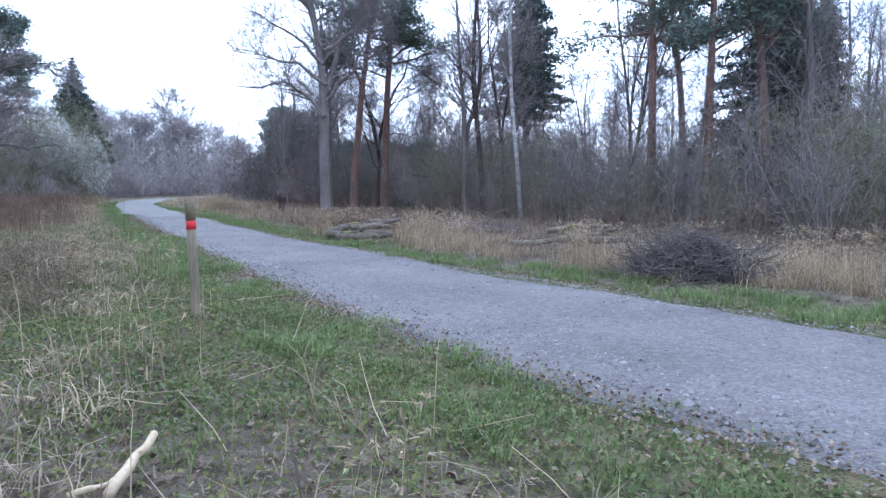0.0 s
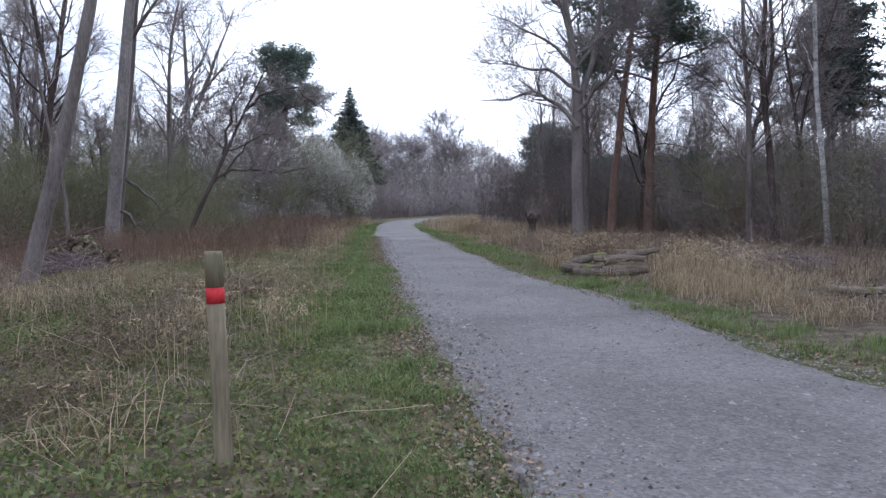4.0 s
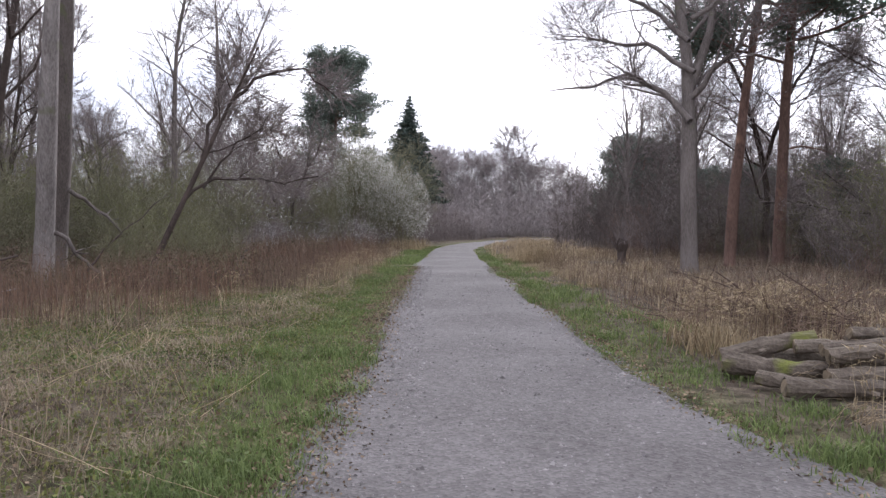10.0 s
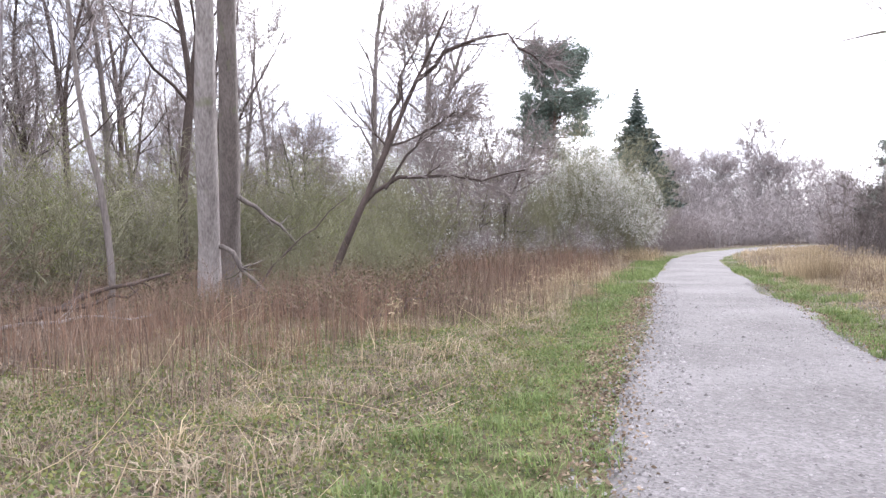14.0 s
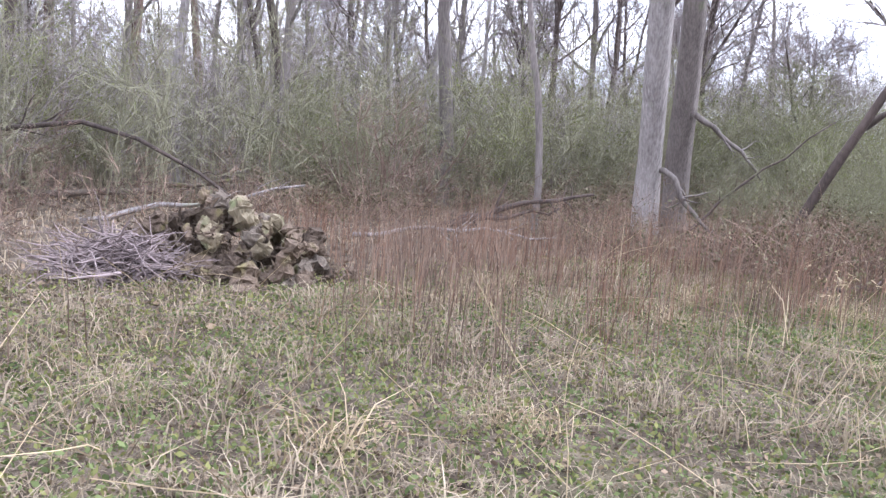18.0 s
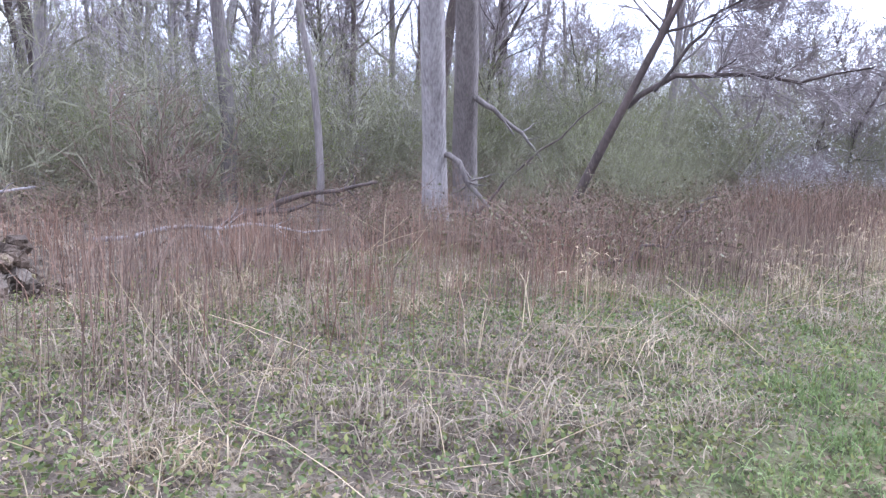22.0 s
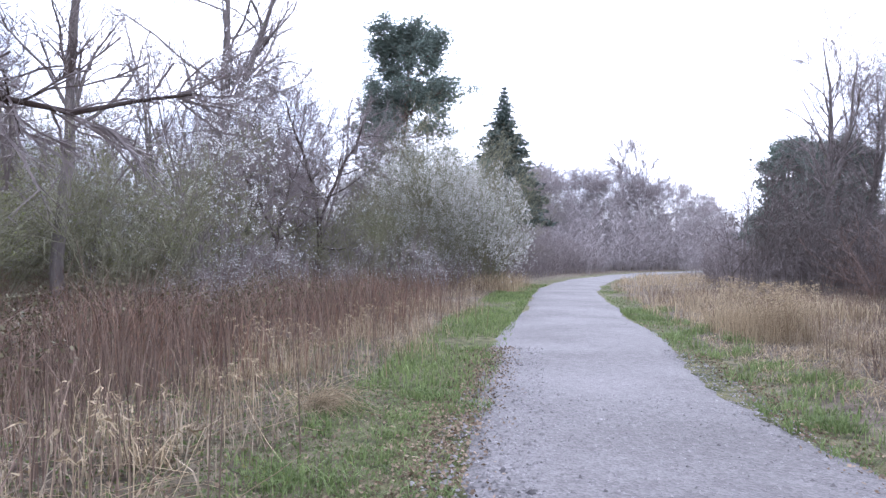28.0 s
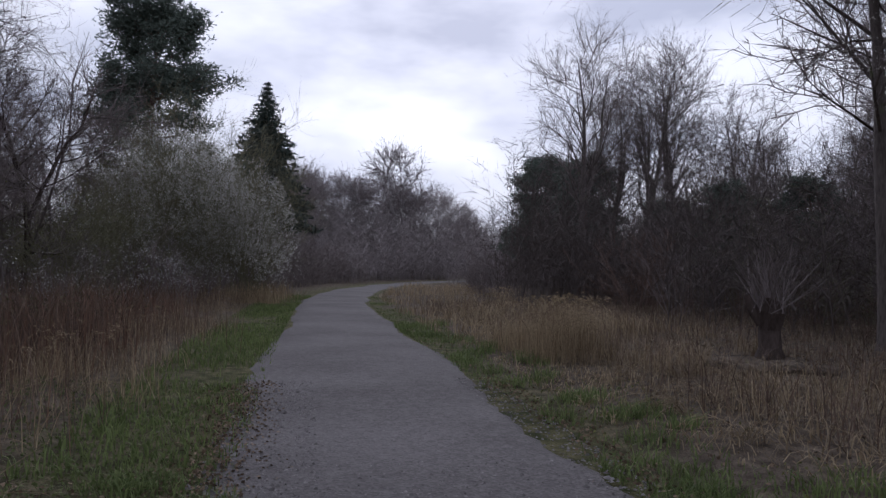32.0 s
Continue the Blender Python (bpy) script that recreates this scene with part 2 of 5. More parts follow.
def ground_material():
    m = bpy.data.materials.new("woodland_ground")
    m.use_nodes = True
    n, l = m.node_tree.nodes, m.node_tree.links
    b = n["Principled BSDF"]
    b.inputs["Roughness"].default_value, b.inputs["Specular IOR Level"].default_value = 0.95, 0.1
    co, zone = n.new("ShaderNodeTexCoord"), n.new("ShaderNodeAttribute")
    zone.attribute_name = "mown"
    noises = []
    for s, d in ((0.7, 4), (5.0, 5), (45.0, 4)):
        q = n.new("ShaderNodeTexNoise")
        q.inputs["Scale"].default_value, q.inputs["Detail"].default_value = s, d
        l.new(co.outputs["Object"], q.inputs["Vector"])
        noises.append(q.outputs["Fac"])

    def blend(fac, a, c, lo=0.4, hi=0.6):
        r, x = n.new("ShaderNodeMapRange"), n.new("ShaderNodeMix")
        r.inputs["From Min"].default_value, r.inputs["From Max"].default_value = lo, hi
        l.new(fac, r.inputs["Value"])
        x.data_type = "RGBA"
        l.new(r.outputs["Result"], x.inputs[0])
        for sock, v in ((6, a), (7, c)):
            if isinstance(v, tuple):
                x.inputs[sock].default_value = (*v, 1)
            else:
                l.new(v, x.inputs[sock])
        return x.outputs[2]
    litter = blend(noises[1], (0.055, 0.042, 0.033), (0.21, 0.168, 0.13), 0.3, 0.7)
    turf = blend(noises[1], (0.05, 0.06, 0.022), (0.17, 0.155, 0.08), 0.35, 0.65)
    patch = n.new("ShaderNodeMath")
    patch.operation = "MULTIPLY_ADD"
    patch.inputs[1].default_value = 0.7
    l.new(noises[0], patch.inputs[0])
    l.new(zone.outputs["Fac"], patch.inputs[2])
    base = blend(patch.outputs[0], litter, turf, 0.55, 0.95)
    speck = blend(noises[2], (0.04, 0.03, 0.02), base, 0.25, 0.5)
    l.new(speck, b.inputs["Base Color"])
    bp = n.new("ShaderNodeBump")
    bp.inputs["Strength"].default_value, bp.inputs["Distance"].default_value = 0.8, 0.05
    l.new(noises[2], bp.inputs["Height"])
    l.new(bp.outputs["Normal"], b.inputs["Normal"])
    return m


def gravel_material():
    m = bpy.data.materials.new("compacted_gravel")
    m.use_nodes = True
    n, l = m.node_tree.nodes, m.node_tree.links
    b = n["Principled BSDF"]
    b.inputs["Roughness"].default_value, b.inputs["Specular IOR Level"].default_value = 0.9, 0.2
    co = n.new("ShaderNodeTexCoord")
    big, mid, cell = n.new("ShaderNodeTexNoise"), n.new("ShaderNodeTexNoise"), n.new("ShaderNodeTexVoronoi")
    big.inputs["Scale"].default_value, big.inputs["Detail"].default_value = 0.5, 4
    mid.inputs["Scale"].default_value, mid.inputs["Detail"].default_value = 9.0, 6
    mid.inputs["Roughness"].default_value = 0.7
    cell.inputs["Scale"].default_value = 42.0
    for q in (big, mid, cell):
        l.new(co.outputs["Object"], q.inputs["Vector"])
    add = n.new("ShaderNodeMath")
    add.operation = "ADD"
    l.new(big.outputs["Fac"], add.inputs[0])
    l.new(mid.outputs["Fac"], add.inputs[1])
    ramp = n.new("ShaderNodeMapRange")
    ramp.inputs["From Min"].default_value, ramp.inputs["From Max"].default_value = 0.7, 1.3
    l.new(add.outputs[0], ramp.inputs["Value"])
    x = n.new("ShaderNodeMix")
    x.data_type = "RGBA"
    x.inputs[6].default_value, x.inputs[7].default_value = (0.10, 0.09, 0.089, 1), (0.188, 0.173, 0.173, 1)
    l.new(ramp.outputs["Result"], x.inputs[0])
    chip = n.new("ShaderNodeMapRange")
    chip.inputs["From Min"].default_value, chip.inputs["From Max"].default_value = 0.0, 1.0
    chip.inputs["To Min"].default_value, chip.inputs["To Max"].default_value = 0.72, 1.28
    l.new(cell.outputs["Color"], chip.inputs["Value"])
    mul = n.new("ShaderNodeVectorMath")
    mul.operation = "SCALE"
    l.new(x.outputs[2], mul.inputs[0])
    l.new(chip.outputs["Result"], mul.inputs[3])
    l.new(mul.outputs["Vector"], b.inputs["Base Color"])
    bp = n.new("ShaderNodeBump")
    bp.inputs["Strength"].default_value, bp.inputs["Distance"].default_value = 0.7, 0.012
    l.new(cell.outputs["Distance"], bp.inputs["Height"])
    l.new(bp.outputs["Normal"], b.inputs["Normal"])
    return m


GROUND, GRAVEL = ground_material(), gravel_material()


# ---- mesh tools ----
def mesh_of(name, verts, faces, mat, smooth=False):
    """A mesh from arrays: verts (n, 3) and faces (m, 3) or (m, 4)."""
    me = bpy.data.meshes.new(name)
    verts, faces = np.asarray(verts, np.float32), np.asarray(faces, np.int32)
    k = faces.shape[1]
    me.vertices.add(len(verts))
    me.vertices.foreach_set("co", verts.ravel())
    me.loops.add(faces.size)
    me.loops.foreach_set("vertex_index", faces.ravel())
    me.polygons.add(len(faces))
    me.polygons.foreach_set("loop_start", np.arange(0, faces.size, k, dtype=np.int32))
    me.polygons.foreach_set("use_smooth", np.full(len(faces), smooth))
    me.update(calc_edges=True)
    me.materials.append(mat)
    return me


def part(name, me, parent, label=""):
    ob = new(name, me)
    ob.parent = parent
    return tagged(ob, label) if label else ob


def tubes(polys, sides=6, wobble=0.0, rng=None):
    """Tapered tubes along polylines: (points (n, 3), radii (n))."""
    V, F, base = [], [], 0
    ang = np.arange(sides) * (2 * np.pi / sides)
    ca, sa = np.cos(ang), np.sin(ang)
    quad_cache = {}
    for P, R in polys:
        P, R = np.asarray(P, float), np.asarray(R, float)
        n = len(P)
        T = np.empty_like(P)
        T[1:-1], T[0], T[-1] = P[2:] - P[:-2], P[1] - P[0], P[-1] - P[-2]
        T /= np.linalg.norm(T, axis=1, keepdims=True) + 1e-9
        ref = np.array([1.0, 0, 0]) if abs(T[0, 0]) < 0.8 else np.array([0, 1.0, 0])
        A = np.cross(T, ref)
        A /= np.linalg.norm(A, axis=1, keepdims=True) + 1e-9
        B = np.cross(T, A)
        rr = np.repeat(R[:, None], sides, 1)
        if wobble:
            rr = rr * (1 + wobble * rng.standard_normal((n, sides)))
        ring = P[:, None, :] + rr[..., None] * (A[:, None, :] * ca[None, :, None] + B[:, None, :] * sa[None, :, None])
        V.append(ring.reshape(-1, 3))
        if n not in quad_cache:
            i, j = np.meshgrid(np.arange(n - 1), np.arange(sides), indexing="ij")
            k = (j + 1) % sides
            quad_cache[n] = np.stack([i * sides + j, i * sides + k, (i + 1) * sides + k, (i + 1) * sides + j], -1).reshape(-1, 4)
        F.append(quad_cache[n] + base)
        base += n * sides
    return np.concatenate(V), np.concatenate(F)


def flakes(points, rng, size, ratio=0.6, normal_up=0.0, grow=0.35):
    """One small leaf (two triangles) at each point, turned at random."""
    n = len(points)
    a = rng.standard_normal((n, 3))
    a[:, 2] *= 1 - normal_up
    a /= np.linalg.norm(a, axis=1, keepdims=True)
    b = np.cross(a, rng.standard_normal((n, 3)))
    b /= np.linalg.norm(b, axis=1, keepdims=True)
    s = size * (1 + grow * rng.uniform(-1, 1, (n, 1)))
    P = np.asarray(points)
    V = np.stack([P - a * s, P + b * s * ratio, P + a * s, P - b * s * ratio], 1).reshape(-1, 3)
    F = np.arange(4 * n).reshape(n, 4)
    return V, F


def blades(P, rng, height, width, lean=0.35, spread=0.5):
    """Bent grass blades: five points and three triangles each; height may vary by blade."""
    n = len(P)
    h = np.broadcast_to(height, n) * (1 + spread * rng.uniform(-1, 1, n))
    w = np.broadcast_to(width, n) * (1 + 0.3 * rng.uniform(-1, 1, n))
    t = rng.uniform(0, 2 * np.pi, n)
    side = np.stack([np.cos(t), np.sin(t), 0 * t], 1)
    u = t + np.pi / 2 + rng.normal(0, 0.5, n)
    fall = np.stack([np.cos(u), np.sin(u), 0 * u], 1) * (lean * h * rng.uniform(0.1, 1.6, n))[:, None]
    up = np.zeros((n, 3))
    up[:, 2] = h
    mid = P + up * 0.55 + fall * 0.3
    tip = P + up * (1 - 0.25 * lean) + fall
    ws = side * w[:, None]
    V = np.stack([P - ws, P + ws, mid + ws * 0.7, mid - ws * 0.7, tip], 1).reshape(-1, 3)
    k = np.arange(n)[:, None] * 5
    F = np.concatenate([k + [0, 1, 2], k + [0, 2, 3], k + [3, 2, 4]], 0)
    return V, F


# ---- the plan ----
# centre line of the path, from behind the start to beyond the far bend
CENTRE = np.array([(24.0, -15.0), (14.0, -5.5), (8.2, 1.0), (3.94, 6.1), (0.89, 10.16), (-1.74, 14.04), (-4.8, 19.18), (-8.52, 25.8), (-11.2, 30.9), (-13.53, 35.4), (-16.97, 41.9), (-21.94, 51.8), (-25.9, 60.5),
                   (-29.0, 70.0), (-32.0, 83.0), (-33.6, 98.0), (-31.5, 113.0), (-25.0, 128.0), (-12.0, 145.0)])
_d = np.r_[0, np.cumsum(np.linalg.norm(np.diff(CENTRE, axis=0), axis=1))]
LENGTH = _d[-1]
_s = np.linspace(0, LENGTH, 700)


def _smooth(a):
    for _ in range(60):
        a[1:-1] = 0.25 * a[:-2] + 0.5 * a[1:-1] + 0.25 * a[2:]
    return a


LINE = np.stack([_smooth(np.interp(_s, _d, CENTRE[:, k])) for k in (0, 1)], 1)
_tan = np.gradient(LINE, axis=0)
_tan /= np.linalg.norm(_tan, axis=1, keepdims=True)
RIGHT = np.stack([_tan[:, 1], -_tan[:, 0]], 1)
HALF = 1.5


def half_width(s):
    """Half the width of the path, which narrows from the start onward."""
    return np.interp(s, [0, 29.4, 34.5, 39.2, 45.1, 200], [2.15, 2.1, 2.05, 1.8, 1.48, 1.42])


def on_path(s, d):
    """Plan points at s metres along the centre line and d metres to its right, counted as if the path were 3 m wide."""
    d = d + np.clip(d / HALF, -1, 1) * (half_width(s) - HALF)
    return np.stack([np.interp(s, _s, LINE[:, k]) + d * np.interp(s, _s, RIGHT[:, k]) for k in (0, 1)], -1)


def off_path(P):
    """Distance to the right of the centre line (left: minus), for plan points, less the path's extra width."""
    P = np.asarray(P, float)
    out = np.empty(len(P))
    wide = half_width(_s[::2]) - HALF
    for i in range(0, len(P), 4000):
        D = P[i:i + 4000, None, :2] - LINE[None, ::2]
        k = (D ** 2).sum(-1).argmin(1)
        v = (np.take_along_axis(D, k[:, None, None], 1)[:, 0] * RIGHT[::2][k]).sum(-1)
        out[i:i + 4000] = np.sign(v) * np.maximum(np.abs(v) - wide[k], 0.01)
    return out


def lump(x, y):
    """Height of the rough ground beside the path."""
    return 0.045 * np.sin(1.3 * x + 0.7 * y) * np.sin(0.9 * y - 0.4 * x) + 0.03 * np.sin(3.1 * x - 1.1) * np.sin(2.7 * y + 0.6 * x)


def ground_z(P, d=None):
    P = np.asarray(P, float)
    d = np.abs(off_path(P)) if d is None else np.abs(d)
    rise = np.clip((d - HALF - 0.3) / 1.5, 0, 1)
    return -0.03 + rise * (0.05 + lump(P[:, 0], P[:, 1]))


def build_ground():
    def axis(lo, hi, a, b, fine, coarse):
        mid = np.arange(a, b, fine)
        left = a - np.geomspace(1, a - lo + 1, coarse)[::-1] + 1 - fine
        right = b + np.geomspace(1, hi - b + 1, coarse) - 1
        return np.r_[left, mid, right]
    xs, ys = axis(-1500, 1500, -36, 14, 0.4, 24), axis(-1500, 1500, -6, 66, 0.4, 24)
    X, Y = np.meshgrid(xs, ys)
    P = np.stack([X.ravel(), Y.ravel()], 1)
    d = off_path(P)
    z = ground_z(P, d)
    nx, ny = len(xs), len(ys)
    i, j = np.meshgrid(np.arange(ny - 1), np.arange(nx - 1), indexing="ij")
    F = np.stack([i * nx + j, i * nx + j + 1, (i + 1) * nx + j + 1, (i + 1) * nx + j], -1).reshape(-1, 4)
    me = mesh_of("ground", np.c_[P, z], F, GROUND, True)
    a = me.attributes.new("mown", "FLOAT", "POINT")
    left = np.clip(1 - (-d - 1.2) / 3.4, 0, 1) * (d < 0)
    right = np.clip(1 - (d - 1.2) / 1.6, 0, 1) * (d >= 0)
    a.data.foreach_set("value", (0.75 * (left + right)).astype(np.float32))
    tagged(new("ground", me), "rough woodland ground with moss, dead grass and litter", "ground", kind="structure")


def build_path():
    rng = np.random.default_rng(3)
    s = np.arange(0, LENGTH, 0.25)
    cols = np.linspace(-1, 1, 15)
    wl = _smooth(rng.normal(0, 0.9, len(s))) + rng.normal(0, 0.05, len(s))
    wr = _smooth(rng.normal(0, 0.9, len(s))) + rng.normal(0, 0.05, len(s))
    V = []
    for c in cols:
        w = HALF + np.where(c < 0, wl, wr) * 0.6
        xy = on_path(s, c * w)
        V.append(np.c_[xy, 0.025 * (1 - c * c) - 0.055 * (abs(c) == 1) + 0.004 + 0 * s])
    V = np.stack(V, 1)
    n, k = V.shape[:2]
    i, j = np.meshgrid(np.arange(n - 1), np.arange(k - 1), indexing="ij")
    F = np.stack([i * k + j, i * k + j + 1, (i + 1) * k + j + 1, (i + 1) * k + j], -1).reshape(-1, 4)
    tagged(new("path", mesh_of("path", V.reshape(-1, 3), F, GRAVEL, True)), "pale grey compacted gravel footpath curving through woodland", "path", kind="structure")


build_ground()
build_path()


# ---- trees and shrubs ----
def joined(*pieces):
    """Several (verts, faces) as one."""
    V, F, base = [], [], 0
    for v, f in pieces:
        V.append(v)
        F.append(f + base)
        base += len(v)
    return np.concatenate(V), np.concatenate(F)


def tri(piece):
    """Quads split into triangles."""
    v, f = piece
    return v, np.concatenate([f[:, [0, 1, 2]], f[:, [0, 2, 3]]])


def unit(v):
    return v / (np.linalg.norm(v) + 1e-9)


def stalk(rng, start, way, length, r0, r1, n, wander=0.12, rise=0.0):
    """A wandering polyline with radii."""
    P, d = [np.array(start, float)], unit(np.array(way, float))
    step = length / (n - 1)
    for _ in range(n - 1):
        d = unit(d + wander * rng.standard_normal(3) + np.array([0, 0, rise]))
        P.append(P[-1] + d * step)
    return np.array(P), np.linspace(1, 0, n) ** 0.8 * (r0 - r1) + r1


def ramify(rng, poly, count, lo, length, ratio, n, angle=0.9, wander=0.16, rise=0.05, flat=0.0, shrink=0.5):
    """Side branches of a polyline, from the share lo of its length up."""
    P, R = poly
    out = []
    for _ in range(count):
        f = lo + (1 - lo) * rng.uniform(0, 0.98) ** 0.9
        x = f * (len(P) - 1)
        i = int(x)
        start = P[i] + (P[i + 1] - P[i]) * (x - i)
        d = unit(P[i + 1] - P[i])
        side = unit(np.cross(d, rng.standard_normal(3)))
        side[2] *= 1 - flat
        a = angle * rng.uniform(0.7, 1.3)
        r = max(0.003, ratio * (R[i] + (R[i + 1] - R[i]) * (x - i)))
        out.append(stalk(rng, start, d * math.cos(a) + side * math.sin(a), length * rng.uniform(0.6, 1.25) * (1 - shrink * (f - lo) / (1 - lo + 1e-6)), r, max(0.0025, r * 0.2), n, wander, rise))
    return out


def sprigs(rng, start, way, length, width):
    """Flat tapering twigs, one triangle each."""
    side = np.cross(way, rng.standard_normal(way.shape))
    side *= (width / (np.linalg.norm(side, axis=1) + 1e-9))[:, None] if np.ndim(width) else width / (np.linalg.norm(side, axis=1, keepdims=True) + 1e-9)
    m = len(start)
    return np.stack([start - side, start + side, start + way * length[:, None]], 1).reshape(-1, 3), np.arange(3 * m).reshape(m, 3)


def twigwork(rng, polys, count, length, width, second=3, rise=0.25):
    """Fine twigs and their side twigs along branches that have equal numbers of points: pieces and twig ends."""
    P = np.stack([p for p, _ in polys])
    n, k = P.shape[:2]
    i = np.repeat(np.arange(n), count)
    x = rng.uniform(0.15, 0.999, len(i)) * (k - 1)
    a = x.astype(int)
    base = P[i, a]
    along = P[i, a + 1] - base
    start = base + along * (x - a)[:, None]
    d = along / (np.linalg.norm(along, axis=1, keepdims=True) + 1e-9) + rng.normal(0, 0.65, start.shape)
    d[:, 2] += rise
    d /= np.linalg.norm(d, axis=1, keepdims=True)
    L = length * rng.uniform(0.5, 1.3, len(i))
    one = sprigs(rng, start, d, L, width)
    j = np.repeat(np.arange(len(i)), second)
    g = rng.uniform(0.15, 0.95, len(j))
    s2 = start[j] + d[j] * (L[j] * g)[:, None]
    d2 = d[j] + rng.normal(0, 0.6, s2.shape)
    d2 /= np.linalg.norm(d2, axis=1, keepdims=True)
    L2 = L[j] * 0.5 * rng.uniform(0.5, 1.3, len(j))
    two = sprigs(rng, s2, d2, L2, width * 0.75)
    return joined(one, two), np.concatenate([start + d * L[:, None], s2 + d2 * (L2 * 0.7)[:, None]])


def thing(name, label, category, group="", x=0, y=0, z=0):
    e = new(name)
    e.empty_display_size = 0.3
    e.location = (x, y, z)
    return tagged(e, label, category, group)


def butt(poly, flare=1.5):
    """Root flare at a trunk's foot."""
    P, R = poly
    P, R = np.insert(P, 1, P[0] + (P[1] - P[0]) * 0.12, 0), np.insert(R, 1, R[0] * 1.02)
    R[0] *= flare
    P[0] = P[0] - np.array([0, 0, 0.12])
    return P, R


def bare_tree(seed, H=13, r=0.16, lean=(0, 0), bare=0.4, limbs=16, reach=3.2, twigs=7, fine=4, up=0.10, angle=0.8, bark=None, twig=None, wander=0.05, label="bare deciduous tree", x=0, y=0,
              fork=False, buds=None, group="bare woodland trees", twig_r=1.7, name="tree", extra=(), split=False):
    rng = np.random.default_rng(seed)
    trunk = stalk(rng, (0, 0, 0), (lean[0], lean[1], 1), H, r, 0.02, 12, wander, 0.02)
    stems = [trunk]
    if fork:
        k = 4
        stems.append(stalk(rng, trunk[0][k], unit(trunk[0][k + 1] - trunk[0][k]) + np.array([0.35, 0.2, 0.1]), H * 0.6, trunk[1][k] * 0.8, 0.02, 9, wander * 1.5, 0.05))
    lim, tw = [], []
    for k, st in enumerate(stems):
        lim += ramify(rng, st, limbs if k == 0 else limbs * 2 // 3, bare if k == 0 else 0.15, reach, 0.45, 6, angle, 0.17, up)
    for pts, r0, r1 in extra:
        q = np.linspace(0, len(pts) - 1, 9)
        P = np.stack([np.interp(q, np.arange(len(pts)), [p[c] for p in pts]) for c in range(3)], 1) + rng.normal(0, 0.07, (9, 3))
        lim.append((P, np.linspace(r0, r1, 9)))
        for b in ramify(rng, lim[-1], 7, 0.3, reach * 0.34, 0.5, 6, 0.8, 0.2, up + 0.06):
            lim.append(b)
    for b in lim:
        tw += ramify(rng, b, twigs, 0.2, reach * 0.45, 0.5, 4, 0.75, 0.2, up * 0.6)
    net, ends = twigwork(rng, tw, fine + 2, reach * 0.26, 0.0045 * twig_r)
    t = thing(name, label, "tree", group, x, y)
    bole = tubes([butt(stems[0])] + stems[1:], 9, 0.05, rng)
    part("trunk", mesh_of("trunk", *(bole if split else joined(bole, tubes(lim, 5))), bark or BARK, True), t)
    for b in lim if split else ():
        part("limb", mesh_of("limb", *tubes([b], 6), bark or BARK, True), t)
    thick = [(P, np.maximum(R, 0.007 * twig_r)) for P, R in tw]
    tagged(part("crown", mesh_of("crown", *joined(tri(tubes(thick, 3)), net), twig or TWIG), t), kind="stuff")
    if buds:
        mat, per, size = buds
        pts = np.concatenate([ends + rng.normal(0, 0.06, ends.shape) for _ in range(per)])
        tagged(part("leaves", mesh_of("leaves", *flakes(pts, rng, size), mat), t), kind="stuff")
    return t


def needle_spray(rng, centres, spread, per, length, droop=0.0, top=0.0):
    """Sprays of thin needles round points."""
    C = np.repeat(np.asarray(centres), per, 0)
    n = len(C)
    slim = np.clip(0.35 + 2.2 * (1 - C[:, 2:] / top), 0.3, 1) if top else np.ones((n, 1))
    C = C + rng.normal(0, 1, (n, 3)) * np.array([spread, spread, spread * 0.5]) * slim
    d = rng.standard_normal((n, 3))
    d[:, 2] = d[:, 2] * 0.6 + 0.25 - droop
    d /= np.linalg.norm(d, axis=1, keepdims=True)
    s = np.cross(d, rng.standard_normal((n, 3)))
    s /= np.linalg.norm(s, axis=1, keepdims=True)
    L = length * slim * rng.uniform(0.6, 1.3, (n, 1))
    V = np.stack([C - s * L * 0.16, C + s * L * 0.16, C + d * L], 1).reshape(-1, 3)
    return V, np.arange(3 * n).reshape(n, 3)


